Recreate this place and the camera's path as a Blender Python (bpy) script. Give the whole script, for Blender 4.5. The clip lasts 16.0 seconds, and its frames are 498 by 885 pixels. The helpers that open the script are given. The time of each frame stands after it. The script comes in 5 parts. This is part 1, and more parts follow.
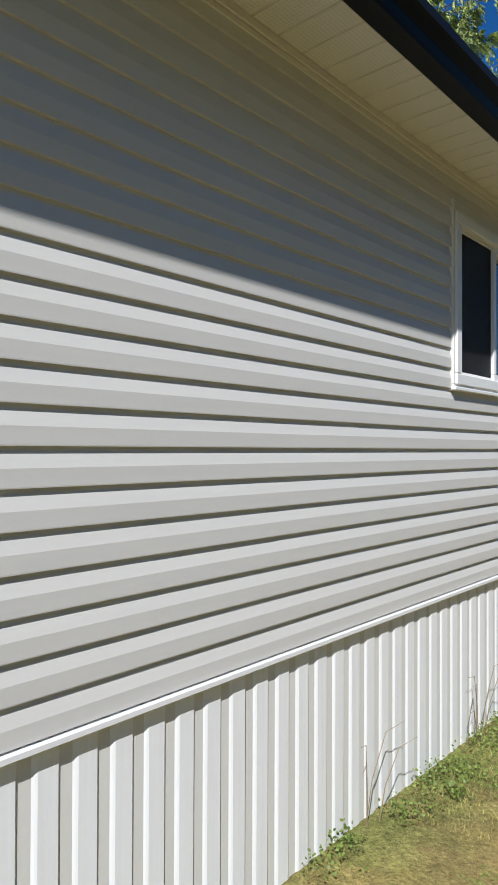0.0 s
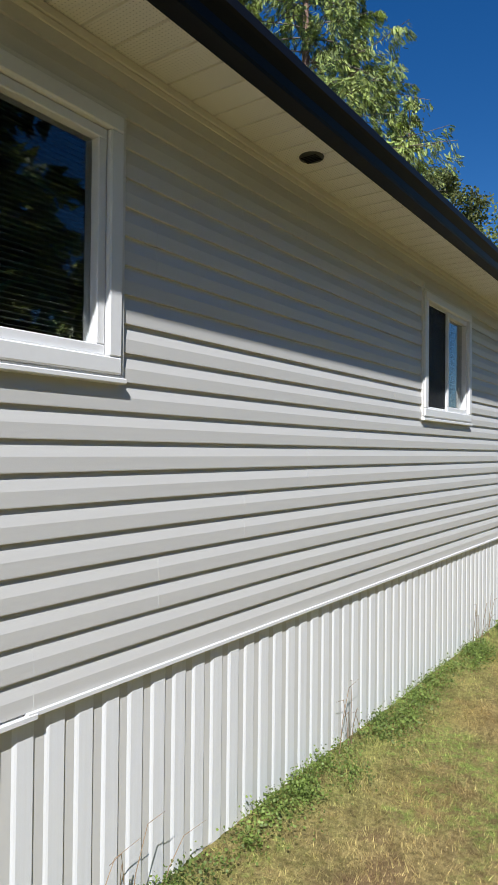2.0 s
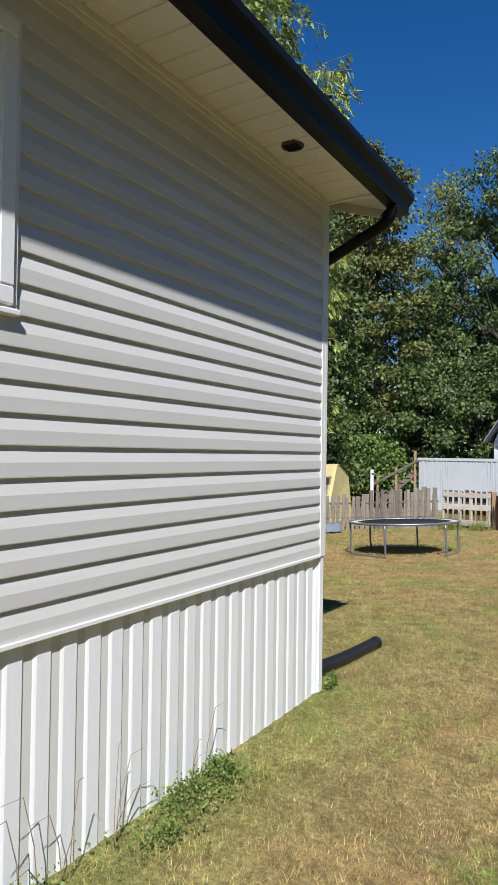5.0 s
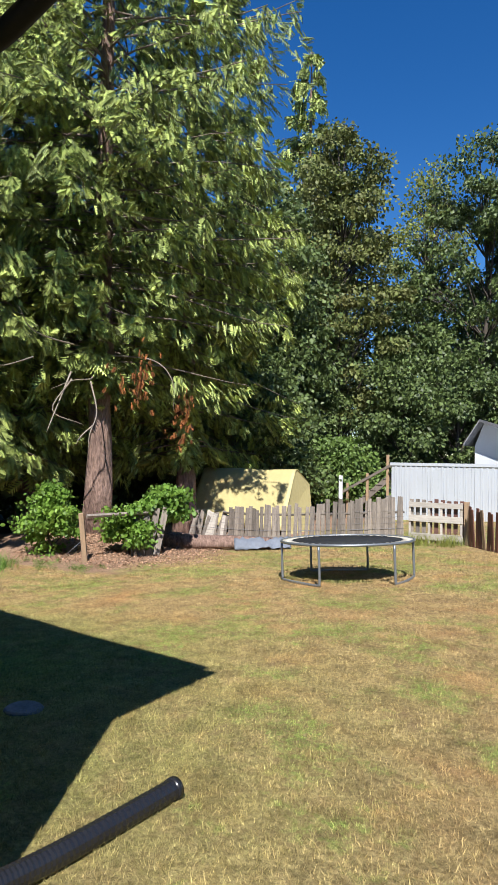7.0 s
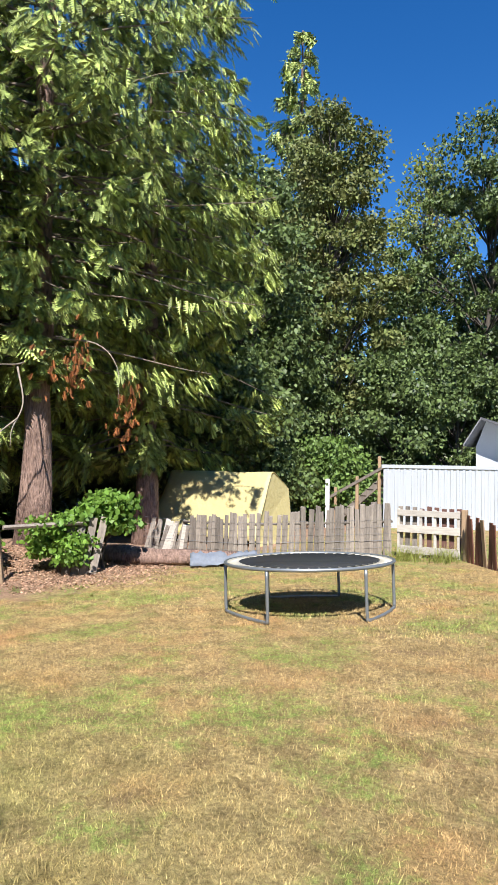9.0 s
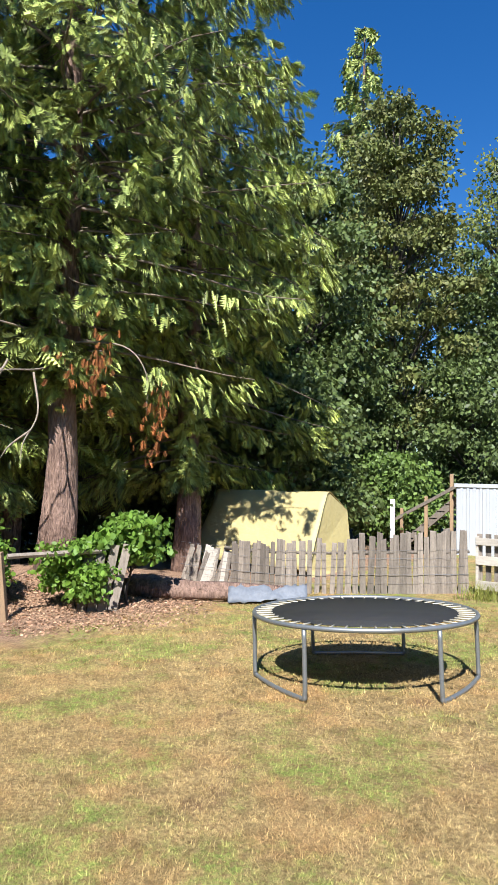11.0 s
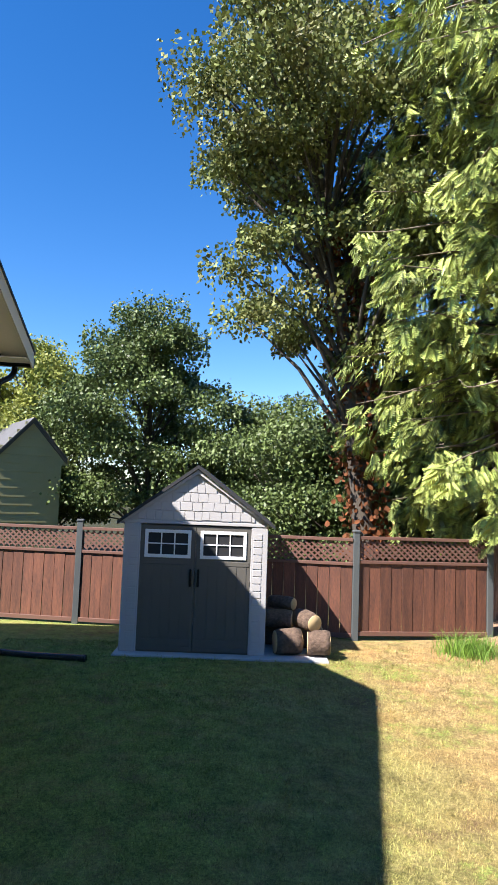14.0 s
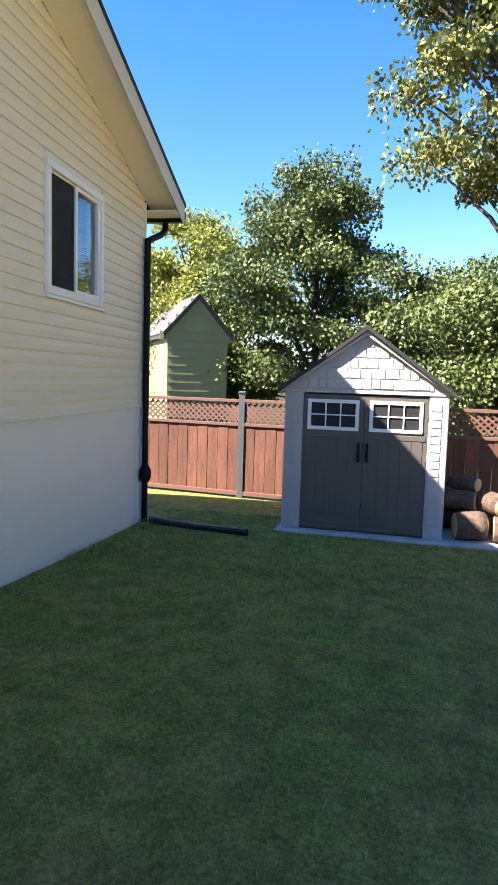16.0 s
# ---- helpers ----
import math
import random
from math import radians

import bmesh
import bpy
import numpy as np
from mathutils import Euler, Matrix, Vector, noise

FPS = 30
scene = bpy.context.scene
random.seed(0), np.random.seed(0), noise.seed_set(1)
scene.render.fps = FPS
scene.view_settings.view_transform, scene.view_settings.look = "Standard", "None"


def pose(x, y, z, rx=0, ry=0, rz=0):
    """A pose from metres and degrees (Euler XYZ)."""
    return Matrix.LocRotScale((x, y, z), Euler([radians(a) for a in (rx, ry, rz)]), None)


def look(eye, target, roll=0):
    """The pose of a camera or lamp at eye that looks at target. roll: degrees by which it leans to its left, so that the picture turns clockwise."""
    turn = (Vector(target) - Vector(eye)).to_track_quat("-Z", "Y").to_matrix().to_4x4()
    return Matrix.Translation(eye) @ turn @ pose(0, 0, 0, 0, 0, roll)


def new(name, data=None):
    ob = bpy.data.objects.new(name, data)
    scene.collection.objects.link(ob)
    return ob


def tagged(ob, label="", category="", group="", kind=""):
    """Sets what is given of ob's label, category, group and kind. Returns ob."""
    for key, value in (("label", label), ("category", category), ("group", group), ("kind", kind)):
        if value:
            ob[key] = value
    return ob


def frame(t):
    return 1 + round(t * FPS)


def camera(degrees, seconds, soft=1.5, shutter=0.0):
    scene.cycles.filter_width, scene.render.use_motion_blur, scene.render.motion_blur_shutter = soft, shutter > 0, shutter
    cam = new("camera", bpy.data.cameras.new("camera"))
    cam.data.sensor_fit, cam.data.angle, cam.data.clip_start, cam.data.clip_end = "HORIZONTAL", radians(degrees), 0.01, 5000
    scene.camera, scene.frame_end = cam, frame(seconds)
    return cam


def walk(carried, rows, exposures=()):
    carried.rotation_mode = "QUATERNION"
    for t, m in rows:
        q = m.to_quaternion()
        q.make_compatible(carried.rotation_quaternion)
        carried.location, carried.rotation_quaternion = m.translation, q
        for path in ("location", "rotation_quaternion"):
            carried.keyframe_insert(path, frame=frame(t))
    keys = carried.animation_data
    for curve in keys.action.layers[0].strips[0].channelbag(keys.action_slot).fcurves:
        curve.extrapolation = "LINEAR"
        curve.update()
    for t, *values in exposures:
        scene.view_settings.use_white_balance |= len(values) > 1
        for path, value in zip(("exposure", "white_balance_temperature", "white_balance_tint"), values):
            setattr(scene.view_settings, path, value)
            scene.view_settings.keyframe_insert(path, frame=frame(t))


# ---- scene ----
cam = camera(41.8, 16.0, 1.2)
# seconds, stops
EXPOSURES = ((0.0, 0.25, 6150, 10), (4.0, 0.32, 6150, 10), (6.5, 0.55, 6250, 12), (8.0, 0.92, 6300, 12), (10.5, 1.0, 6300, 11), (12.5, 1.15, 6300, 12), (13.5, 1.4, 6500, 13), (14.5, 1.8, 6800, 14), (15.0, 2.05, 7000, 16), (16.0, 2.3, 7250, 19))
PATH = (
    (0.0, 1.630, -11.790, 1.575, 90.60, -0.20, 42.00),
    (0.5, 1.752, -11.018, 1.636, 90.50, -0.30, 41.00),
    (1.0, 1.837, -10.280, 1.660, 90.60, -0.40, 38.80),
    (1.5, 1.876, -9.538, 1.673, 90.70, -0.50, 36.90),
    (2.0, 1.880, -8.784, 1.665, 90.70, -0.60, 35.60),
    (2.5, 1.850, -8.039, 1.613, 90.70, -0.70, 34.40),
    (3.0, 1.889, -7.298, 1.591, 90.80, -0.70, 33.50),
    (3.5, 1.896, -6.497, 1.505, 90.80, -0.70, 32.70),
    (4.0, 1.903, -5.696, 1.453, 90.80, -0.80, 32.20),
    (6.5, 1.863, -2.025, 1.450, 91.30, -0.80, 31.20),
    (7.0, 1.828, -1.372, 1.437, 91.40, -0.90, 31.10),
    (7.5, 1.780, -0.731, 1.409, 91.40, -0.90, 31.10),
    (8.0, 1.685, -0.111, 1.381, 91.50, -0.90, 31.20),
    (10.5, 0.844, 2.465, 1.402, 92.40, -1.00, 32.80),
    (11.0, 0.687, 2.787, 1.419, 93.10, -1.10, 37.10),
    (11.5, 0.648, 2.928, 1.419, 93.90, -1.30, 43.90),
    (12.0, 0.622, 2.883, 1.435, 94.40, -1.50, 51.60),
    (12.5, 0.594, 2.791, 1.468, 94.70, -1.70, 59.60),
    (13.0, 0.569, 2.746, 1.468, 95.00, -1.80, 68.20),
    (13.5, 0.553, 2.666, 1.452, 95.00, -2.00, 77.00),
    (14.0, 0.526, 2.598, 1.402, 94.90, -2.10, 85.00),
    (14.5, 0.524, 2.551, 1.353, 94.00, -2.10, 91.30),
    (15.0, 0.453, 2.532, 1.304, 91.40, -2.00, 95.80),
    (15.5, 0.119, 2.584, 1.189, 87.60, -1.80, 98.50),
    (16.0, -0.447, 2.649, 1.173, 84.30, -1.70, 99.90),
)
walk(cam, [(t, pose(*row)) for t, *row in PATH], EXPOSURES)

# ---- light ----
SUN = Vector((0.46, -0.79, 1.0)).normalized()
world = bpy.data.worlds.new("world")
scene.world = world
world.use_nodes = True
wn = world.node_tree
sky = wn.nodes.new("ShaderNodeTexSky")
sky.sky_type, sky.sun_disc = "NISHITA", False
sky.sun_elevation, sky.sun_rotation = math.asin(SUN.z), math.atan2(SUN.x, SUN.y)
sky.air_density, sky.dust_density, sky.ozone_density = 1.0, 0.0, 4.0
rich = wn.nodes.new("ShaderNodeHueSaturation")
rich.inputs["Hue"].default_value, rich.inputs["Saturation"].default_value = 0.507, 1.32
wn.nodes["Background"].inputs["Strength"].default_value = 0.08
wn.links.new(sky.outputs[0], rich.inputs["Color"])
wn.links.new(rich.outputs[0], wn.nodes["Background"].inputs["Color"])
sun_data = bpy.data.lights.new("sun", "SUN")
sun_data.energy, sun_data.angle, sun_data.color = 5.0, radians(0.53), (1.0, 0.965, 0.915)
sun = new("sun", sun_data)
sun.matrix_world = look(SUN * 60, (0, 0, 0))


# ---- materials ----
def hexa(c):
    return (*c, 1.0)


def material(name, base, rough=0.6, metal=0.0, var=0.12, scale=6.0, fine=60.0, bump=0.1, tint=None, stretch=(1, 1, 1), island=0.0, obj=0.0,
             spec=0.5, translucent=0.0, bump_dist=0.004):
    """Base colour with noise at two scales, relief, and a variation by piece."""
    m = bpy.data.materials.new(name)
    m.use_nodes = True
    n, l = m.node_tree.nodes, m.node_tree.links
    bsdf = n["Principled BSDF"]
    pos = n.new("ShaderNodeNewGeometry")
    mp = n.new("ShaderNodeMapping")
    mp.inputs["Scale"].default_value = stretch
    l.new(pos.outputs["Position"], mp.inputs["Vector"])
    a, b = n.new("ShaderNodeTexNoise"), n.new("ShaderNodeTexNoise")
    a.inputs["Scale"].default_value, b.inputs["Scale"].default_value = scale, fine
    a.inputs["Detail"].default_value, b.inputs["Detail"].default_value = 4, 5
    for t in (a, b):
        l.new(mp.outputs[0], t.inputs["Vector"])
    ramp = n.new("ShaderNodeMapRange")
    ramp.inputs["From Min"].default_value, ramp.inputs["From Max"].default_value = 0.3, 0.7
    add = n.new("ShaderNodeMath")
    add.operation = "ADD"
    mul = n.new("ShaderNodeMath")
    mul.operation, mul.inputs[1].default_value = "MULTIPLY", 0.5
    l.new(a.outputs["Fac"], add.inputs[0])
    l.new(b.outputs["Fac"], add.inputs[1])
    l.new(add.outputs[0], mul.inputs[0])
    l.new(mul.outputs[0], ramp.inputs["Value"])
    mix = n.new("ShaderNodeMix")
    mix.data_type = "RGBA"
    tint = tint or tuple(c * (1 - var) for c in base)
    hi = tuple(min(1, c * (1 + var * 0.6)) for c in base)
    mix.inputs["A"].default_value, mix.inputs["B"].default_value = hexa(hi), hexa(tint)
    l.new(ramp.outputs[0], mix.inputs["Factor"])
    out = mix.outputs["Result"]
    for amount, node, socket in ((island, "ShaderNodeNewGeometry", "Random Per Island"), (obj, "ShaderNodeObjectInfo", "Random")):
        if amount:
            src = n.new(node)
            mr = n.new("ShaderNodeMapRange")
            mr.inputs["To Min"].default_value, mr.inputs["To Max"].default_value = 1 - amount, 1 + amount
            l.new(src.outputs[socket], mr.inputs["Value"])
            hsv = n.new("ShaderNodeHueSaturation")
            l.new(mr.outputs[0], hsv.inputs["Value"])
            l.new(out, hsv.inputs["Color"])
            out = hsv.outputs[0]
    l.new(out, bsdf.inputs["Base Color"])
    bsdf.inputs["Roughness"].default_value, bsdf.inputs["Metallic"].default_value = rough, metal
    bsdf.inputs["Specular IOR Level"].default_value = spec
    if bump:
        bp = n.new("ShaderNodeBump")
        bp.inputs["Strength"].default_value, bp.inputs["Distance"].default_value = bump, bump_dist
        l.new(b.outputs["Fac"], bp.inputs["Height"])
        l.new(bp.outputs[0], bsdf.inputs["Normal"])
    if translucent:
        tr, ms = n.new("ShaderNodeBsdfTranslucent"), n.new("ShaderNodeMixShader")
        ms.inputs[0].default_value = translucent
        l.new(out, tr.inputs["Color"])
        l.new(bsdf.outputs[0], ms.inputs[1])
        l.new(tr.outputs[0], ms.inputs[2])
        l.new(ms.outputs[0], n["Material Output"].inputs["Surface"])
    return m


def see_through(m, share):
    """Open weave: lets that share of the light pass."""
    n, l = m.node_tree.nodes, m.node_tree.links
    clear, ms = n.new("ShaderNodeBsdfTransparent"), n.new("ShaderNodeMixShader")
    ms.inputs[0].default_value = share
    l.new(n["Principled BSDF"].outputs[0], ms.inputs[1])
    l.new(clear.outputs[0], ms.inputs[2])
    l.new(ms.outputs[0], n["Material Output"].inputs["Surface"])


def glass_material(name, rough=0.0):
    m = bpy.data.materials.new(name)
    m.use_nodes = True
    b = m.node_tree.nodes["Principled BSDF"]
    b.inputs["Base Color"].default_value = (0.75, 0.8, 0.8, 1)
    b.inputs["Transmission Weight"].default_value = 1.0
    b.inputs["Roughness"].default_value, b.inputs["IOR"].default_value = rough, 1.5
    return m


WEEDLEAF = material("weed_foliage", (0.20, 0.27, 0.06), 0.5, var=0.4, scale=2, fine=8, bump=0, tint=(0.09, 0.13, 0.03), island=0.4, translucent=0.25, spec=0.4)
# gable copy of the siding, a warmer and lighter cream than the front
CREAM = material("cream_vinyl_siding", (0.74, 0.67, 0.53), 0.45, var=0.05, scale=0.7, fine=30, bump=0.25, stretch=(2, 2, 45), bump_dist=0.0012)
VINYL = material("vinyl_siding", (0.62, 0.61, 0.585), 0.45, var=0.05, scale=0.7, fine=30, bump=0.25, stretch=(2, 2, 45), bump_dist=0.0012)
SKIRT = material("white_skirting", (0.87, 0.88, 0.90), 0.45, var=0.05, scale=1.1, fine=45, bump=0.25, stretch=(40, 40, 1.5), bump_dist=0.0012, tint=(0.80, 0.80, 0.79))
TRIM = material("white_vinyl_trim", (0.80, 0.80, 0.80), 0.35, var=0.03, scale=2, fine=40, bump=0.05)
CORNER = material("corner_post_vinyl", (0.72, 0.71, 0.68), 0.4, var=0.03, scale=2, fine=40, bump=0.05)
SOFFIT = material("soffit_vinyl", (0.74, 0.71, 0.64), 0.5, var=0.04, scale=2, fine=40, bump=0.05)
BLACK = material("black_aluminium", (0.007, 0.007, 0.008), 0.45, spec=0.16, var=0.3, scale=3, fine=60, bump=0.05)
PLASTIC = material("black_corrugated_plastic", (0.011, 0.011, 0.013), 0.26, var=0.35, scale=9, fine=80, bump=0.1, tint=(0.02, 0.02, 0.02))
FASCIA = material("rake_fascia_paint", (0.55, 0.52, 0.46), 0.5, var=0.05, scale=3, fine=50, bump=0.08)
SHINGLE = material("asphalt_shingles", (0.09, 0.09, 0.095), 0.9, var=0.3, scale=5, fine=150, bump=0.4, island=0.2)
GLASS = glass_material("window_glass")
# near-black walls: the unlit rooms' shade is put into this colour
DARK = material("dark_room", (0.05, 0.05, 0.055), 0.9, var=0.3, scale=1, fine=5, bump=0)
# opaque near-black panes in place of glass and the room behind
DARKPANE = material("insect_screen", (0.012, 0.013, 0.015), 0.7, var=0.2, scale=5, fine=300, bump=0)
MESH = material("insect_mesh", (0.012, 0.013, 0.015), 0.7, var=0.2, scale=5, fine=300, bump=0)
see_through(MESH, 0.3)
# slats darkened so the blind barely shows behind the glass
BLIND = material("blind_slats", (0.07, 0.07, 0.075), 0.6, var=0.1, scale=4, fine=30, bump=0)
SHEDWALL = material("shed_resin_grey", (0.42, 0.41, 0.41), 0.55, var=0.06, scale=3, fine=70, bump=0.15)
SHEDDOOR = material("shed_resin_taupe", (0.105, 0.098, 0.085), 0.5, var=0.1, scale=3, fine=70, bump=0.15)
SHEDROOF = material("shed_resin_roof", (0.025, 0.026, 0.03), 0.6, var=0.2, scale=3, fine=70, bump=0.2)
CONCRETE = material("concrete", (0.42, 0.42, 0.41), 0.9, var=0.18, scale=3, fine=60, bump=0.4)
SLATE = material("stepping_stone", (0.20, 0.20, 0.205), 0.85, var=0.45, scale=14, fine=90, bump=0.5)
REDWOOD = material("stained_fence_boards", (0.155, 0.058, 0.032), 0.7, var=0.35, scale=2.5, fine=18, bump=0.4, stretch=(6, 6, 0.8), tint=(0.055, 0.024, 0.018), obj=0.3)
REDTRIM = material("stained_fence_rails", (0.115, 0.047, 0.034), 0.7, var=0.3, scale=3, fine=20, bump=0.3, tint=(0.135, 0.075, 0.055))
POSTGREY = material("grey_painted_post", (0.06, 0.07, 0.075), 0.6, var=0.2, scale=4, fine=40, bump=0.2, tint=(0.09, 0.1, 0.1))
GREYWOOD = material("weathered_wood", (0.27, 0.23, 0.185), 0.85, var=0.3, scale=3, fine=25, bump=0.5, stretch=(8, 8, 0.8), tint=(0.10, 0.083, 0.068), obj=0.35)
PALEWOOD = material("pale_pallet_wood", (0.52, 0.48, 0.41), 0.85, var=0.25, scale=3, fine=25, bump=0.4, stretch=(1.5, 8, 8), tint=(0.34, 0.30, 0.25), obj=0.15)
TANWOOD = material("old_post_wood", (0.34, 0.23, 0.13), 0.85, var=0.3, scale=3, fine=25, bump=0.5, stretch=(8, 8, 0.8), tint=(0.20, 0.14, 0.09), obj=0.2)
BARK = material("cedar_bark", (0.34, 0.225, 0.17), 0.95, var=0.45, scale=3.0, fine=11, bump=1.0, stretch=(3.5, 3.5, 0.8), tint=(0.075, 0.042, 0.032), bump_dist=0.06)
GREYBARK = material("grey_bark", (0.085, 0.07, 0.055), 0.95, var=0.4, scale=3, fine=14, bump=0.8, stretch=(4, 4, 1), bump_dist=0.02)
PALEBARK = material("pale_bark", (0.32, 0.27, 0.21), 0.9, var=0.4, scale=3, fine=14, bump=0.5, stretch=(2, 2, 4), tint=(0.12, 0.09, 0.07), bump_dist=0.02)
CUTWOOD = material("cut_wood", (0.58, 0.42, 0.22), 0.8, var=0.2, scale=5, fine=60, bump=0.2)
TARP = material("yellow_tarpaulin", (0.50, 0.42, 0.185), 0.6, var=0.1, scale=1.3, fine=8, bump=0.6, bump_dist=0.03)
BLUETARP = material("grey_blue_tarpaulin", (0.16, 0.18, 0.21), 0.6, var=0.2, scale=4, fine=20, bump=0.6, bump_dist=0.02)
STEEL = material("galvanised_steel", (0.26, 0.28, 0.29), 0.4, metal=0.6, var=0.15, scale=8, fine=60, bump=0.05)
MAT = material("trampoline_mat", (0.018, 0.02, 0.022), 0.75, var=0.2, scale=3, fine=200, bump=0.1)
CREAMMETAL = material("white_metal_sheet", (0.47, 0.50, 0.53), 0.4, var=0.05, scale=2, fine=30, bump=0.05)
HOUSEPAINT = material("grey_white_house_paint", (0.58, 0.60, 0.62), 0.7, var=0.08, scale=2, fine=30, bump=0.1)
GREENLAP = material("olive_lap_siding", (0.30, 0.285, 0.14), 0.7, var=0.1, scale=2, fine=30, bump=0.1)
CHIPS = material("wood_chips", (0.40, 0.25, 0.155), 0.9, var=0.4, scale=5, fine=30, bump=0.2, tint=(0.20, 0.115, 0.07), island=0.6)
GREENTRIM = material("dark_olive_trim", (0.055, 0.055, 0.045), 0.7, var=0.1, scale=2, fine=30, bump=0.1)
CEDARLEAF = material("cedar_foliage", (0.42, 0.475, 0.12), 0.5, var=0.35, scale=0.9, fine=4, bump=0, tint=(0.20, 0.27, 0.07), island=0.75, translucent=0.07, spec=0.45)
BOUGH = material("cedar_bough_bark", (0.24, 0.19, 0.15), 0.9, var=0.4, scale=5, fine=20, bump=0.3, tint=(0.11, 0.08, 0.06))
LOGBARK = material("dark_log_bark", (0.13, 0.085, 0.06), 0.95, var=0.5, scale=7, fine=25, bump=1.0, tint=(0.05, 0.033, 0.025), bump_dist=0.02)
CEDARDEAD = material("dead_cedar_foliage", (0.44, 0.155, 0.042), 0.8, var=0.3, scale=2, fine=9, bump=0, island=0.3, translucent=0.2)
MAPLELEAF = material("maple_foliage", (0.115, 0.155, 0.045), 0.5, var=0.4, scale=0.6, fine=3, bump=0, tint=(0.05, 0.08, 0.026), island=0.5, translucent=0.14, spec=0.35)
BROWNLEAF = material("turning_foliage", (0.135, 0.175, 0.05), 0.55, var=0.4, scale=0.9, fine=2.5, bump=0, tint=(0.13, 0.115, 0.04), island=0.45, translucent=0.14, spec=0.25)
BRIGHTLEAF = material("bright_foliage", (0.20, 0.31, 0.045), 0.5, var=0.4, scale=0.9, fine=4, bump=0, tint=(0.10, 0.21, 0.035), island=0.4, translucent=0.35, spec=0.4)
MIDLEAF = material("hazel_foliage", (0.14, 0.21, 0.045), 0.5, var=0.4, scale=0.9, fine=4, bump=0, tint=(0.07, 0.12, 0.03), island=0.4, translucent=0.2, spec=0.35)
GOLDLEAF = material("golden_foliage", (0.24, 0.25, 0.055), 0.55, var=0.4, scale=0.9, fine=3, bump=0, tint=(0.2, 0.24, 0.06), island=0.35, translucent=0.3, spec=0.3)
VINELEAF = material("dry_vine_foliage", (0.17, 0.055, 0.02), 0.8, var=0.4, scale=2, fine=6, bump=0, tint=(0.06, 0.03, 0.015), island=0.4, translucent=0.2, spec=0.2)


# ---- building helpers ----
def thing(name, base, label, category, group="", kind=""):
    ob = new(name)
    ob.location = base
    ob.empty_display_size = 0.1
    return tagged(ob, label, category, group, kind)


def shade(me, smooth):
    if smooth:
        me.polygons.foreach_set("use_smooth", [True] * len(me.polygons))


def mesh(name, verts, faces, mat, parent=None, label="", smooth=False):
    me = bpy.data.meshes.new(name)
    me.from_pydata([tuple(v) for v in verts], [], faces)
    me.materials.append(mat)
    shade(me, smooth)
    me.update()
    ob = new(name, me)
    ob.parent = parent
    return tagged(ob, label)


def part(name, bm, mat, parent=None, label="", smooth=False):
    me = bpy.data.meshes.new(name)
    bmesh.ops.recalc_face_normals(bm, faces=bm.faces)
    bm.to_mesh(me)
    bm.free()
    me.materials.append(mat)
    shade(me, smooth)
    ob = new(name, me)
    ob.parent = parent
    return tagged(ob, label)


def again(ob, parent, m, name=None):
    """Another object on the same mesh."""
    o = new(name or ob.name.split(".")[0], ob.data)
    o.parent = parent
    o.matrix_basis = m
    return o


def add_box(bm, lo, hi, bevel=0.0, m=None):
    v = [bm.verts.new((x, y, z)) for z in (lo[2], hi[2]) for y in (lo[1], hi[1]) for x in (lo[0], hi[0])]
    fs = [bm.faces.new([v[i] for i in f]) for f in ((0, 2, 3, 1), (4, 5, 7, 6), (0, 1, 5, 4), (2, 6, 7, 3), (0, 4, 6, 2), (1, 3, 7, 5))]
    if m is not None:
        bmesh.ops.transform(bm, matrix=m, verts=v)
    if bevel:
        es = list({e for f in fs for e in f.edges})
        bmesh.ops.bevel(bm, geom=es, offset=bevel, segments=1, affect="EDGES")


def box(name, lo, hi, mat, parent=None, bevel=0.004, label="", m=None):
    bm = bmesh.new()
    add_box(bm, lo, hi, bevel, m)
    return part(name, bm, mat, parent, label)


def prism(name, profile, length, mat, parent=None, label="", smooth=False, m=None):
    """A profile of (y, z) pairs drawn out along x from 0 to length."""
    n = len(profile)
    v = [Vector((x, *p)) for x in (0.0, length) for p in profile]
    if m is not None:
        v = [m @ p for p in v]
    f = [(i, (i + 1) % n, (i + 1) % n + n, i + n) for i in range(n)] + [tuple(range(n))[::-1], tuple(range(n, 2 * n))]
    bm = bmesh.new()
    bv = [bm.verts.new(p) for p in v]
    for q in f:
        bm.faces.new([bv[i] for i in q])
    return part(name, bm, mat, parent, label, smooth)


def tube_data(points, radii, sides=8, cap=True, wobble=0.0):
    """Rings along a line: vertices and faces."""
    pts = [Vector(p) for p in points]
    verts, faces = [], []
    side = Vector((1, 0, 0))
    for i, p in enumerate(pts):
        d = (pts[min(i + 1, len(pts) - 1)] - pts[max(i - 1, 0)]).normalized()
        a = (side - d * side.dot(d))
        if a.length < 0.05:
            a = d.orthogonal()
        a.normalize()
        b = d.cross(a)
        side = a
        for k in range(sides):
            w = 2 * math.pi * k / sides
            r = radii[i] * (1 + wobble * noise.noise(Vector((math.cos(w) * 2, math.sin(w) * 2, i * 0.3)) + p * 0.3))
            verts.append(p + a * (r * math.cos(w)) + b * (r * math.sin(w)))
    for i in range(len(pts) - 1):
        for k in range(sides):
            j = (k + 1) % sides
            faces.append((i * sides + k, i * sides + j, (i + 1) * sides + j, (i + 1) * sides + k))
    if cap:
        faces.append(tuple(range(sides))[::-1])
        faces.append(tuple(range((len(pts) - 1) * sides, len(pts) * sides)))
    return verts, faces


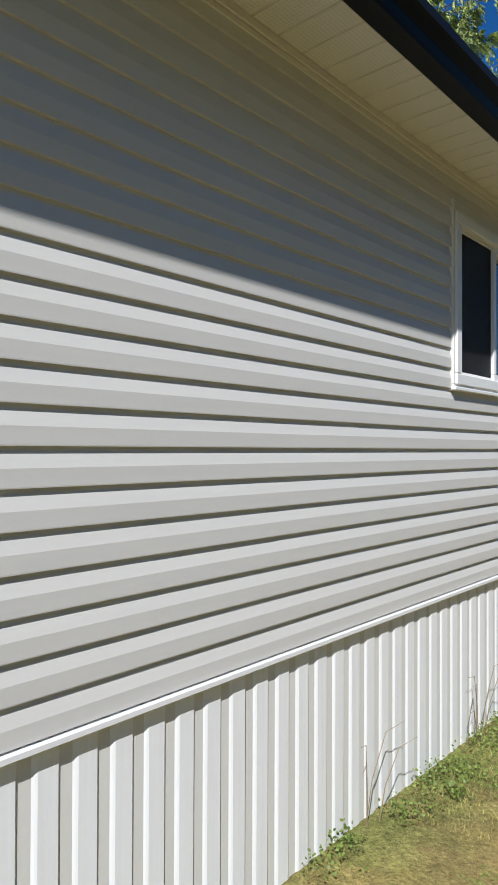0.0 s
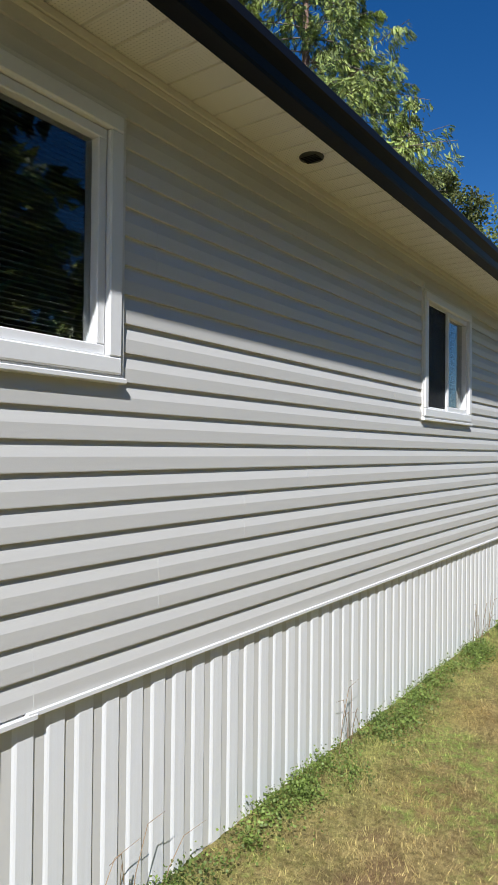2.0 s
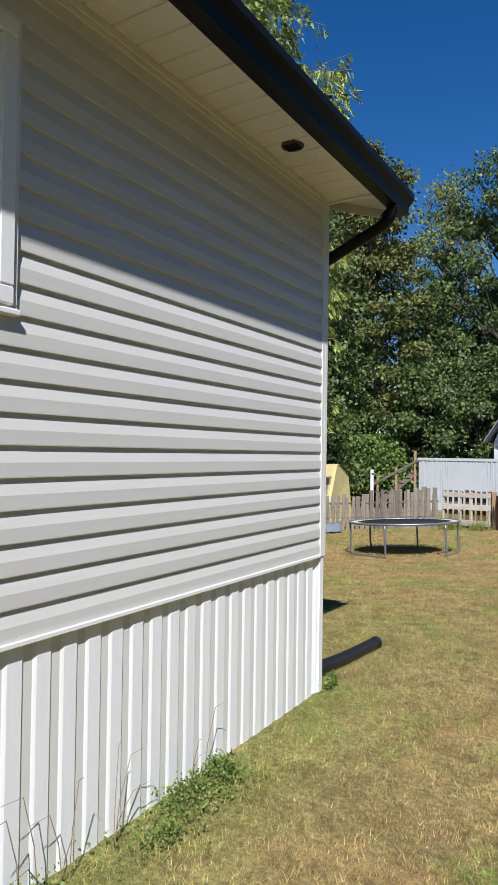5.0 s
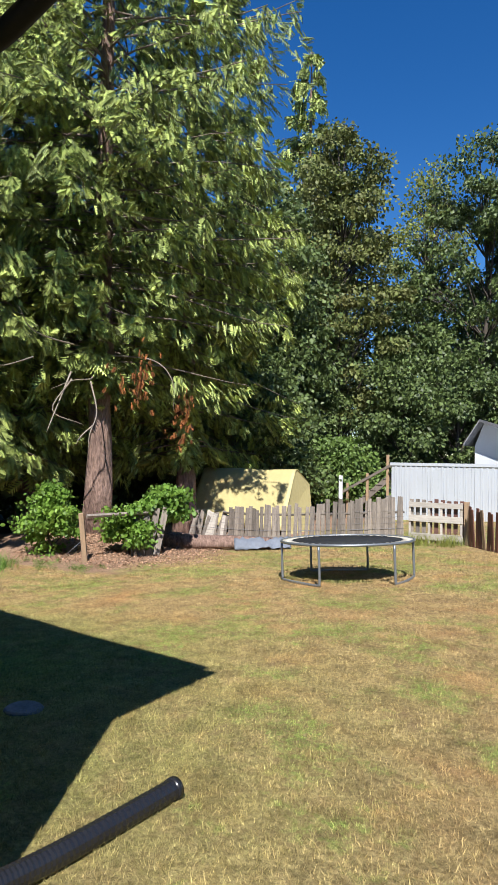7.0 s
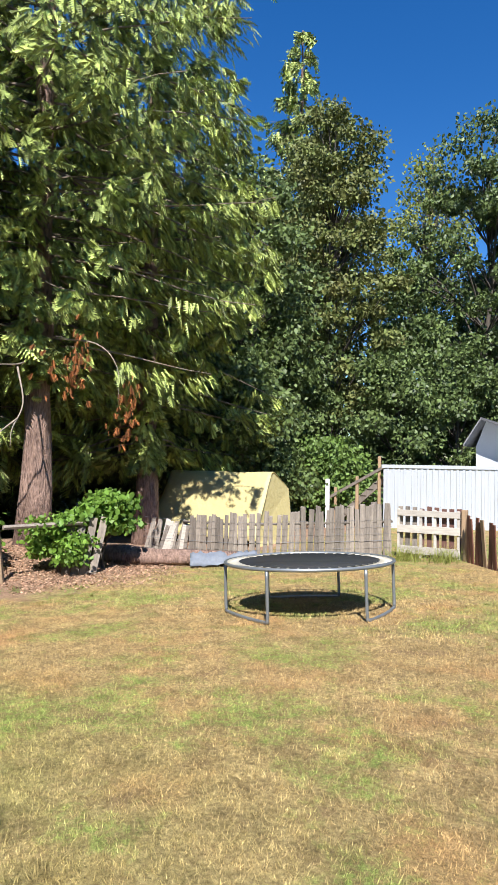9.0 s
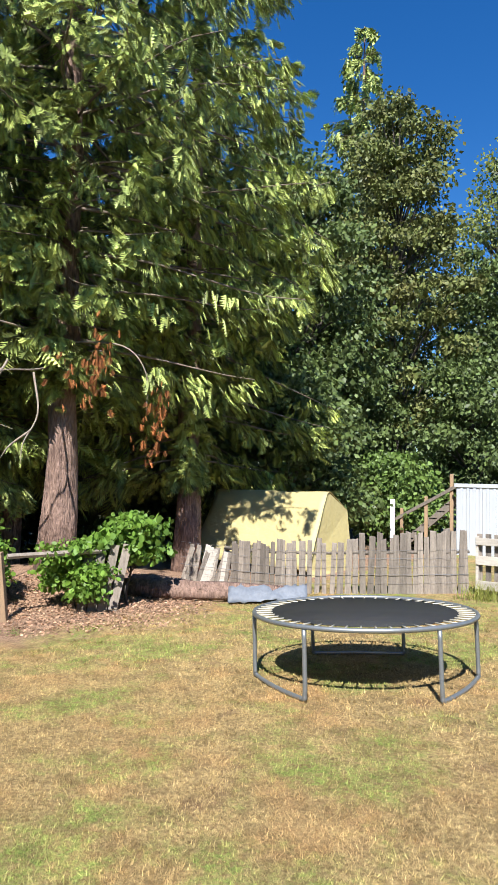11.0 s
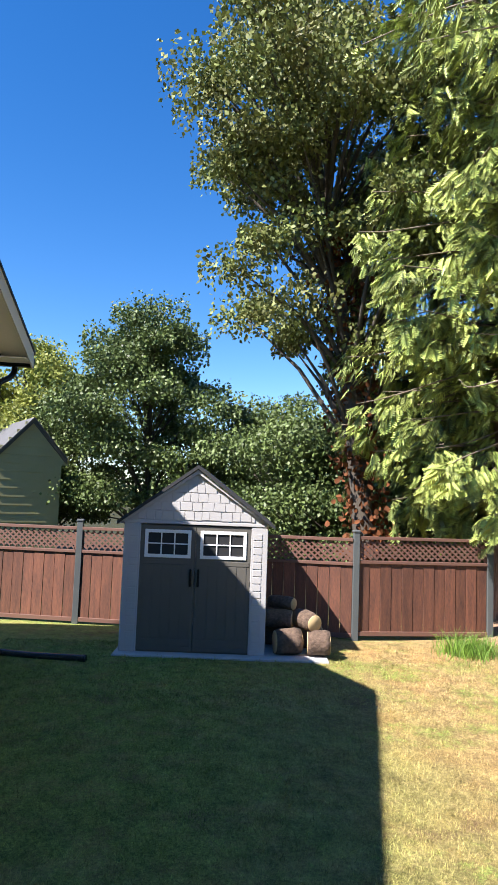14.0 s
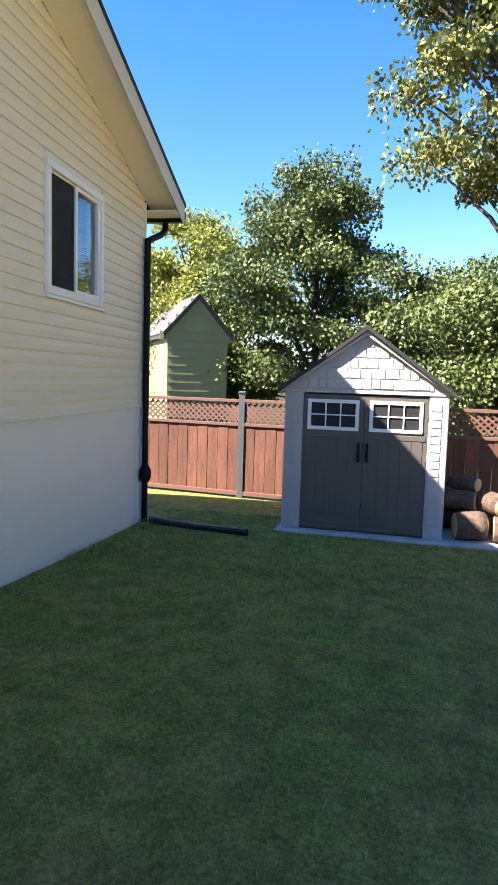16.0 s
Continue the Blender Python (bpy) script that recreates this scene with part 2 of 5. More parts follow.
def tube(name, points, radii, mat, parent=None, sides=8, label="", smooth=True, wobble=0.0):
    if not isinstance(radii, (list, tuple)):
        radii = [radii] * len(points)
    v, f = tube_data(points, radii, sides, True, wobble)
    return mesh(name, v, f, mat, parent, label, smooth)


def merge(chunks):
    verts, faces = [], []
    for v, f in chunks:
        k = len(verts)
        verts += v
        faces += [tuple(i + k for i in q) for q in f]
    return verts, faces


def fast(name, V, F, mat, parent=None, label=""):
    """A mesh from arrays of vertices and triangles."""
    me = bpy.data.meshes.new(name)
    me.vertices.add(len(V))
    me.vertices.foreach_set("co", np.ascontiguousarray(V, np.float32).ravel())
    me.loops.add(F.size)
    me.loops.foreach_set("vertex_index", np.ascontiguousarray(F, np.int32).ravel())
    me.polygons.add(len(F))
    me.polygons.foreach_set("loop_start", np.arange(0, F.size, 3, dtype=np.int32))
    me.polygons.foreach_set("loop_total", np.full(len(F), 3, np.int32))
    me.materials.append(mat)
    me.update(calc_edges=True)
    ob = new(name, me)
    ob.parent = parent
    return tagged(ob, label)


def strew(tv, tf, pos, rot, size):
    """A small shape set down many times in one mesh."""
    n, k = len(pos), len(tv)
    V = np.einsum("nij,kj->nki", rot, tv) * size[:, None, None] + pos[:, None, :]
    F = tf[None] + (np.arange(n) * k)[:, None, None]
    return V.reshape(-1, 3), F.reshape(-1, 3)


def turns(rng, n, down=None, spread=1.0):
    """Random rotations; with down, the local y axis points near to those directions."""
    d = down + rng.normal(0, spread, (n, 3))
    d /= np.linalg.norm(d, axis=1)[:, None] + 1e-9
    r = rng.normal(0, 1, (n, 3))
    x = np.cross(d, r)
    x /= np.linalg.norm(x, axis=1)[:, None] + 1e-9
    z = np.cross(x, d)
    return np.stack([x, d, z], axis=2)


def facing(along, normal):
    """Rotations whose local y runs along the first directions and whose local z is near the second."""
    y = along / (np.linalg.norm(along, axis=1)[:, None] + 1e-9)
    z = normal - y * np.sum(normal * y, axis=1)[:, None]
    z /= np.linalg.norm(z, axis=1)[:, None] + 1e-9
    return np.stack([np.cross(y, z), y, z], axis=2)


def gz(x, y):
    """Height of the ground."""
    s = 1 / (1 + math.exp(-x * 3.0)) if abs(x) < 8 else (1.0 if x > 0 else 0.0)
    z = -0.14 - 0.80 * math.tanh(max(0.0, -x) / 9.0)
    yy = min(max(y, 0.0), 12.0)
    z -= 0.028 * yy * math.exp(min(x, 0) / 6.0)
    z += 0.45 * math.exp(-((x + 10.6) ** 2 / 6.5 + (y - 10.6) ** 2 / 5.5))
    z += 0.012 * noise.noise(Vector((x * 0.8, y * 0.8, 0)))
    return z

# ---- ground ----
def lawn_material(name, soil=True):
    m = bpy.data.materials.new(name)
    m.use_nodes = True
    n, l = m.node_tree.nodes, m.node_tree.links
    bsdf = n["Principled BSDF"]
    bsdf.inputs["Roughness"].default_value = 0.9
    bsdf.inputs["Specular IOR Level"].default_value = 0.15
    pos = n.new("ShaderNodeNewGeometry")

    def tex(scale, detail=4.0, rough=0.55):
        t = n.new("ShaderNodeTexNoise")
        t.inputs["Scale"].default_value, t.inputs["Detail"].default_value, t.inputs["Roughness"].default_value = scale, detail, rough
        l.new(pos.outputs["Position"], t.inputs["Vector"])
        return t.outputs["Fac"]

    def rng(fac, a, b, lo=0.0, hi=1.0):
        r = n.new("ShaderNodeMapRange")
        r.inputs["From Min"].default_value, r.inputs["From Max"].default_value = a, b
        r.inputs["To Min"].default_value, r.inputs["To Max"].default_value = lo, hi
        l.new(fac, r.inputs["Value"])
        return r.outputs[0]

    def blend(fac, a, b):
        x = n.new("ShaderNodeMix")
        x.data_type = "RGBA"
        l.new(fac, x.inputs["Factor"])
        for s, v in (("A", a), ("B", b)):
            if isinstance(v, tuple):
                x.inputs[s].default_value = (*v, 1)
            else:
                l.new(v, x.inputs[s])
        return x.outputs["Result"]

    def op(kind, a, b):
        x = n.new("ShaderNodeMath")
        x.operation = kind
        for i, v in enumerate((a, b)):
            if isinstance(v, float):
                x.inputs[i].default_value = v
            else:
                l.new(v, x.inputs[i])
        return x.outputs[0]

    straw = blend(rng(tex(35), 0.35, 0.65), (0.49, 0.365, 0.165), (0.25, 0.17, 0.075))
    straw = blend(rng(tex(1.4), 0.5, 0.75), straw, (0.42, 0.255, 0.11))
    green = blend(rng(tex(40), 0.35, 0.65), (0.295, 0.35, 0.088), (0.165, 0.21, 0.052))
    sep = n.new("ShaderNodeSeparateXYZ")
    l.new(pos.outputs["Position"], sep.inputs[0])
    patch = op("MULTIPLY", rng(tex(0.8, 9, 0.72), 0.475, 0.575), rng(tex(16, 7, 0.8), 0.40, 0.56, 0.05, 1.0))
    corner = op("MULTIPLY", op("MULTIPLY", rng(sep.outputs["X"], 1.6, -0.6), rng(sep.outputs["Y"], 5.0, 1.5)), 0.5)
    house = rng(sep.outputs["X"], 0.9, 0.1)
    behind = rng(sep.outputs["X"], 0.2, -3.0)
    near = rng(sep.outputs["Y"], 5.2, 2.6)
    lush = op("MULTIPLY", behind, near)
    front = op("MULTIPLY", house, rng(sep.outputs["Y"], 0.6, 0.0))
    patch = op("MAXIMUM", patch, op("MULTIPLY", op("MAXIMUM", op("MAXIMUM", lush, corner), op("MULTIPLY", front, 0.7)), rng(tex(2.6, 9, 0.8), 0.27, 0.52)))
    col = blend(patch, straw, green)
    mott = n.new("ShaderNodeHueSaturation")
    l.new(rng(tex(4.0, 10, 0.9), 0.36, 0.64, 0.5, 1.5), mott.inputs["Value"])
    l.new(col, mott.inputs["Color"])
    col = mott.outputs[0]
    if soil:
        bare = op("MULTIPLY", rng(tex(1.9, 5), 0.60, 0.70), 0.6)
        col = blend(bare, col, (0.22, 0.13, 0.075))
        mulch = blend(rng(tex(28, 6, 0.7), 0.35, 0.65), (0.52, 0.34, 0.22), (0.20, 0.12, 0.08))
        edge = op("ADD", sep.outputs["X"], op("MULTIPLY", tex(1.2), 1.6))
        edge2 = op("SUBTRACT", sep.outputs["Y"], op("MULTIPLY", tex(1.1), 1.6))
        zone = op("MULTIPLY", rng(edge, -5.7, -6.1), rng(edge2, 6.3, 6.9))
        col = blend(zone, col, mulch)
        # ground colour goes dark past y 22 and past x -11.5
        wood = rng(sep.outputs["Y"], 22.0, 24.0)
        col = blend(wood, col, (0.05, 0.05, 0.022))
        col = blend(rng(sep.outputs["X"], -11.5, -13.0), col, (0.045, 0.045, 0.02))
        bp = n.new("ShaderNodeBump")
        bp.inputs["Strength"].default_value, bp.inputs["Distance"].default_value = 0.9, 0.03
        l.new(tex(45, 6, 0.7), bp.inputs["Height"])
        l.new(bp.outputs[0], bsdf.inputs["Normal"])
    else:
        isl = n.new("ShaderNodeHueSaturation")
        l.new(rng(pos.outputs["Random Per Island"], 0.0, 1.0, 0.55, 1.5), isl.inputs["Value"])
        l.new(col, isl.inputs["Color"])
        col = isl.outputs[0]
    if soil:
        grit = n.new("ShaderNodeHueSaturation")
        l.new(rng(tex(70, 6, 0.75), 0.32, 0.62, 0.42, 1.15), grit.inputs["Value"])
        l.new(col, grit.inputs["Color"])
        col = grit.outputs[0]
    l.new(col, bsdf.inputs["Base Color"])
    return m


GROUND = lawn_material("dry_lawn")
BLADES = lawn_material("grass_blades", soil=False)


def axis_steps(a, b, step, far):
    core = list(np.arange(a, b + step * 0.5, step))
    out, d = [], step
    lo, hi = core[0], core[-1]
    left, right = [], []
    while lo > -far:
        d *= 1.35
        lo -= d
        left.append(lo)
    d = step
    while hi < far:
        d *= 1.35
        hi += d
        right.append(hi)
    return left[::-1] + core + right


xs, ys = axis_steps(-13, 5, 0.25, 900), axis_steps(-12, 17, 0.25, 900)
gv = [(x, y, gz(x, y)) for y in ys for x in xs]
gf = [(j * len(xs) + i, j * len(xs) + i + 1, (j + 1) * len(xs) + i + 1, (j + 1) * len(xs) + i) for j in range(len(ys) - 1) for i in range(len(xs) - 1)]
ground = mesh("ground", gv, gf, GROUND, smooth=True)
tagged(ground, "dry patchy lawn with green and straw-coloured grass", "lawn", kind="structure")

# ---- house ----
GY, FX = -0.115, -8.42          # gable plane, far side wall
Y0 = -15.0                     # hidden end of the house
SB, SO = 0.77, 3.18            # bottom of the siding, soffit height
P = 0.1143                     # siding course
SLOPE, RIDGE = 0.345, -4.2
EAVE, RAKE = 0.36, 0.41        # overhangs
house = thing("house", (0, 0, 0), "single-storey manufactured house with pale vinyl siding and white skirting", "house")
WIN_F = ((-8.29, -7.03, 1.925, 2.955), (-3.88, -2.66, 1.925, 2.955))   # y0 y1 z0 z1
WIN_G = (-7.07, -5.79, 1.83, 3.01)                                  # x0 x1 z0 z1


def wall_slab(name, along, spans, z0, z1, holes, place):
    """A wall 0.14 thick with holes; place maps (u, v, z) to the world."""
    bm = bmesh.new()
    us = sorted({spans[0], spans[1], *[h[0] for h in holes], *[h[1] for h in holes]})
    zs = sorted({z0, z1, *[h[2] for h in holes], *[h[3] for h in holes]})
    vs = {(u, v, z): bm.verts.new(place(u, v, z)) for u in us for v in (-0.14, -0.006) for z in zs}

    def solid(i, k):
        if not (0 <= i < len(us) - 1 and 0 <= k < len(zs) - 1):
            return False
        u, z = (us[i] + us[i + 1]) / 2, (zs[k] + zs[k + 1]) / 2
        return not any(h[0] < u < h[1] and h[2] < z < h[3] for h in holes)

    for i in range(len(us) - 1):
        for k in range(len(zs) - 1):
            if not solid(i, k):
                continue
            a, b, c, d = us[i], us[i + 1], zs[k], zs[k + 1]
            for v in (-0.14, -0.006):
                bm.faces.new([vs[a, v, c], vs[b, v, c], vs[b, v, d], vs[a, v, d]])
            for di, dk, p, q in ((-1, 0, (a, c), (a, d)), (1, 0, (b, c), (b, d)), (0, -1, (a, c), (b, c)), (0, 1, (a, d), (b, d))):
                if not solid(i + di, k + dk):
                    bm.faces.new([vs[p[0], -0.14, p[1]], vs[q[0], -0.14, q[1]], vs[q[0], -0.006, q[1]], vs[p[0], -0.006, p[1]]])
    return part(name, bm, CORNER, house)


fp = lambda u, v, z: (v, u, z)
gp = lambda u, v, z: (u, GY + v, z)
wall_slab("wall", "y", (Y0, GY - 0.15), -0.4, SO + 0.1, [(a + .06, b - .06, c + .06, d - .06) for a, b, c, d in WIN_F], fp)
wall_slab("wall", "x", (FX + 0.15, -0.145), -1.2, SO + 0.1, [(WIN_G[0] + .06, WIN_G[1] - .06, WIN_G[2] + .06, WIN_G[3] - .06)], gp)
box("wall", (FX, Y0, -1.2), (FX + 0.14, GY - 0.01, SO + 0.1), CORNER, house, 0)
box("wall", (FX + 0.15, Y0, -1.2), (-0.145, Y0 + 0.14, SO + 0.1), CORNER, house, 0)
gable = [(FX, SO + 0.1), (0, SO + 0.1), (RIDGE, SO + 0.1 + SLOPE * (-RIDGE) - 0.02)]
prism("gable_wall", gable, 0.12, CORNER, house,
      m=Matrix(((0, 1, 0, 0), (1, 0, 0, GY - 0.13), (0, 0, 1, 0), (0, 0, 0, 1))))



def siding_run(u0, u1, z, place_m, courses=2, lift=0.0, mat=VINYL):
    prof = [(-0.004, 0.0)]
    for k in range(courses):
        o = k * P
        prof += [(0.0160 + lift, o), (0.0165 + lift, o + 0.004), (0.0160 + lift, o + 0.054), (0.0145 + lift, o + 0.060), (0.004 + lift, o + 0.103), (0.003 + lift, o + P - (0 if k == courses - 1 else 0.0003))]
    prof.append((-0.004, courses * P))
    return prism("siding_panel", prof, u1 - u0, mat, house, m=place_m @ Matrix.Translation((u0, 0, z)))


FRONT = pose(0, 0, 0, 0, 0, -90)       # u = -y, outward = +x
GABLE = pose(0, GY, 0, 0, 0, 0)        # u = x, outward = +y


def cut(u0, u1, z0, z1, holes):
    """Spans of a run left beside the windows."""
    spans = [(u0, u1)]
    for a, b, c, d in holes:
        if z1 > c + 0.02 and z0 < d - 0.02:
            spans = [s for p, q in spans for s in ((p, min(q, a)), (max(p, b), q)) if s[1] - s[0] > 0.02]
    return spans


# front: pairs of courses, with staggered joints
front_holes = [(-b, -a, c, d) for a, b, c, d in WIN_F]
rows = int((SO - SB) / (2 * P)) + 1
for i in range(rows):
    z = SB + 0.012 + i * 2 * P
    joints = sorted({round(s, 2) for s in [(7.44 + 0.6 * 5 - 0.6 * (i - 1)) % 3.63 + 3.63 * k for k in range(-1, 5)] if 0.5 < s < -Y0 - 0.3})
    courses = 2 if z + 2 * P < SO + 0.02 else 1
    edges = [0.172, *joints, -Y0]
    for j, (a, b) in enumerate(zip(edges, edges[1:])):
        for k in range(courses):
            zz = z + k * P
            for p, q in cut(a + (0.0005 if j % 2 else -0.012 * (j > 0)), b, zz, zz + P, front_holes):
                siding_run(p, q, zz, FRONT, 1, 0.0007 * (j % 2))

# gable
for i in range(40):
    z = SB + 0.012 + i * P
    half = 99 if z < SO else (SO + 0.125 + SLOPE * -RIDGE - z) / SLOPE
    if half < 0.1:
        break
    u0, u1 = max(FX + 0.03, RIDGE - half), min(-0.03, RIDGE + half)
    for p, q in cut(u0, u1, z, z + P, [WIN_G]):
        siding_run(p, q, z, GABLE, 1, 0.0, CREAM)

# corner posts, starter strip
for x, y in ((0, GY), (FX, GY)):
    bm = bmesh.new()
    s = 1 if x == 0 else -1
    add_box(bm, (min(x - 0.055 * s, x + 0.02 * s), y - 0.05 + 0.03, SB - 0.005), (max(x - 0.055 * s, x + 0.02 * s), y + 0.022, SO + (0.02 if s > 0 else 0.1)), 0.003)
    add_box(bm, (min(x - 0.015 * s, x + 0.0205 * s), y - 0.06, SB - 0.005), (max(x - 0.015 * s, x + 0.0205 * s), y - 0.019, SO + 0.02), 0.003)
    part("corner_post", bm, CORNER, house)
box("starter_strip", (-0.004, -7.44, SB - 0.006), (0.028, GY - 0.062, SB + 0.012), TRIM, house, 0.002)
box("starter_strip", (-0.004, Y0, SB - 0.016), (0.031, -7.40, SB + 0.004), TRIM, house, 0.002)
box("starter_strip", (FX + 0.06, GY - 0.004, SB - 0.006), (-0.06, GY + 0.028, SB + 0.012), CORNER, house, 0.002)

# skirting planks: flat board with a raised rib
rib = [(0.0, -0.025), (0.1295, -0.025), (0.1295, -0.011), (0.124, -0.011), (0.078, 0.012), (0.070, 0.015), (0.006, 0.015), (0.002, 0.012)]


def plank_mesh(h, deep=1.0):
    n = len(rib)
    v = [Vector((p[0], p[1] * deep if p[1] > -0.02 else p[1], z)) for z in (0, h) for p in rib]
    f = [(i, (i + 1) % n, (i + 1) % n + n, i + n) for i in range(n)] + [tuple(range(n))[::-1], tuple(range(n, 2 * n))]
    bm = bmesh.new()
    bv = [bm.verts.new(p) for p in v]
    for q in f:
        bm.faces.new([bv[i] for i in q])
    return bm


first = part("skirting_plank", plank_mesh(SB - 0.008 + 0.32, 0.8), SKIRT, house)
first.matrix_basis = FRONT @ Matrix.Translation((0.11, -0.012, -0.32))
for i in range(1, 112):
    again(first, house, FRONT @ Matrix.Translation((0.11 + 0.13 * i, -0.012, -0.32)))
tall = part("skirting_plank", plank_mesh(SB - 0.008 + 1.0, 0.3), SKIRT, house)
tall.matrix_basis = GABLE @ Matrix.Translation((FX + 0.05, -0.012, -1.0))
for i in range(1, 63):
    again(tall, house, GABLE @ Matrix.Translation((FX + 0.05 + 0.13 * i, -0.012, -1.0)))
box("skirting_corner", (-0.06, GY - 0.05, -0.5), (0.012, GY + 0.012, SB - 0.008), SKIRT, house, 0.005)
box("skirting_corner", (FX - 0.012, GY - 0.05, -1.2), (FX + 0.045, GY + 0.012, SB - 0.008), SKIRT, house, 0.005)


def window(name, w, h, m, label, screen_left=True):
    """A two-light sliding window; local x across, z up, y outward."""
    win = new(name)
    win.parent = house
    win.matrix_basis = m
    tagged(win, label)

    def ring(nm, x0, x1, z0, z1, y0, y1, t, mat, par, b=0.004):
        bm = bmesh.new()
        add_box(bm, (x0, y0, z0), (x1, y1, z0 + t), b)
        add_box(bm, (x0, y0, z1 - t), (x1, y1, z1), b)
        add_box(bm, (x0, y0, z0 + t), (x0 + t, y1, z1 - t), b)
        add_box(bm, (x1 - t, y0, z0 + t), (x1, y1, z1 - t), b)
        return part(nm, bm, mat, par)

    ring("trim_channel", 0, w, 0, h, -0.01, 0.030, 0.022, CORNER, win)
    box("channel_tail", (w - 0.022, -0.004, h - 0.002), (w, 0.026, h + 0.045), CORNER, win, 0.002)
    ring("window_frame", 0.022, w - 0.022, 0.022, h - 0.022, -0.07, 0.042, 0.065, TRIM, win, 0.006)
    ring("sash", w / 2 - 0.02, w - 0.09, 0.09, h - 0.09, -0.05, 0.008, 0.016, TRIM, win)
    ring("sash", 0.09, w / 2 + 0.02, 0.09, h - 0.09, -0.06, 0.02, 0.040, TRIM, win)
    box("sill", (-0.005, -0.01, -0.012), (w + 0.005, 0.044, 0.010), TRIM, win, 0.004)
    for x0, x1, y in ((w / 2 + 0.02, w - 0.105, -0.008), (0.13, w / 2 - 0.02, -0.02)):
        pane = box("pane", (x0, y - 0.004, 0.105), (x1, y, h - 0.105), GLASS, win, 0)
        pane.visible_shadow = False
    box("screen", (w / 2 + 0.02, -0.004, 0.105), (w - 0.105, -0.001, h - 0.105), MESH, win, 0, label="dark insect screen")
    bm = bmesh.new()
    z = 0.12
    while z < h - 0.11:
        add_box(bm, (0.10, -0.112, z), (w / 2 - 0.02, -0.094, z + 0.002), 0, None)
        z += 0.022
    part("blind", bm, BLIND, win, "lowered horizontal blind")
    # box standing in for the room, its dimness painted on
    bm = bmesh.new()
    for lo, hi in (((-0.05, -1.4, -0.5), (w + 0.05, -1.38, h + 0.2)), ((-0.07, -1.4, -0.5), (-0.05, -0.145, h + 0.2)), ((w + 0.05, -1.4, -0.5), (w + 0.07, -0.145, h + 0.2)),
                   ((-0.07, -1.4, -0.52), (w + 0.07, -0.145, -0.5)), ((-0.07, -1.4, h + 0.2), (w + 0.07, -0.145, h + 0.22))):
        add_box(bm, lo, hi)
    part("room", bm, DARK, win, "box behind the window, painted dark as an unlit room")
    return win


for i, (a, b, c, d) in enumerate(WIN_F):
    window("window_%d" % (i + 1), b - a, d - c, FRONT @ Matrix.Translation((-b, 0, c)), "white vinyl sliding window with a screened half")
a, b, c, d = WIN_G
window("window_3", b - a, d - c, pose(b, GY, c, 0, 0, 0) @ Matrix.Translation((a - b, 0, 0)), "white vinyl sliding window on the gable wall")


def soffit_mesh(length, width, panel=0.305):
    """Underside with pressed grooves across it: x along, y outward, z up."""
    prof, x = [], 0.0
    step = panel / 2
    while x < length:
        prof += [(x, 0), (x + step - 0.012, 0), (x + step - 0.008, 0.008), (x + step - 0.002, 0.008)]
        x += step
    prof += [(length, 0), (length, 0.02), (0, 0.02)]
    return prof


def soffit_material():
    m = SOFFIT.copy()
    m.name = "perforated_soffit"
    n, l = m.node_tree.nodes, m.node_tree.links
    pos = n.new("ShaderNodeNewGeometry")
    v = n.new("ShaderNodeTexVoronoi")
    v.inputs["Scale"].default_value, v.inputs["Randomness"].default_value = 62, 0.0
    l.new(pos.outputs["Position"], v.inputs["Vector"])
    r = n.new("ShaderNodeMapRange")
    r.inputs["From Min"].default_value, r.inputs["From Max"].default_value = 0.16, 0.24
    r.inputs["To Min"].default_value = 0.35
    l.new(v.outputs["Distance"], r.inputs["Value"])
    h = n.new("ShaderNodeHueSaturation")
    b = n["Principled BSDF"]
    src = b.inputs["Base Color"].links[0].from_socket
    l.new(r.outputs[0], h.inputs["Value"])
    l.new(src, h.inputs["Color"])
    l.new(h.outputs[0], b.inputs["Base Color"])
    return m


PERF = soffit_material()


def soffit(name, length, width, m, mat):
    prof = soffit_mesh(length, width)
    n = len(prof)
    v = [m @ Vector((x, y, z)) for y in (0, width) for x, z in prof]
    f = [(i, (i + 1) % n, (i + 1) % n + n, i + n) for i in range(n)]
    bm = bmesh.new()
    bv = [bm.verts.new(p) for p in v]
    for q in f:
        bm.faces.new([bv[i] for i in q])
    return part(name, bm, mat, house)


soffit("soffit", 14.8, EAVE - 0.02, Matrix.Translation((0.0, 0, SO)) @ FRONT @ Matrix.Translation((0.097, 0.0, 0)), PERF)
box("frieze_channel", (0.0, Y0, SO - 0.035), (0.03, GY - 0.065, SO - 0.001), SOFFIT, house, 0.003)
box("frieze_channel", (0.0, Y0, SO - 0.062), (0.022, GY - 0.065, SO - 0.037), SOFFIT, house, 0.003)

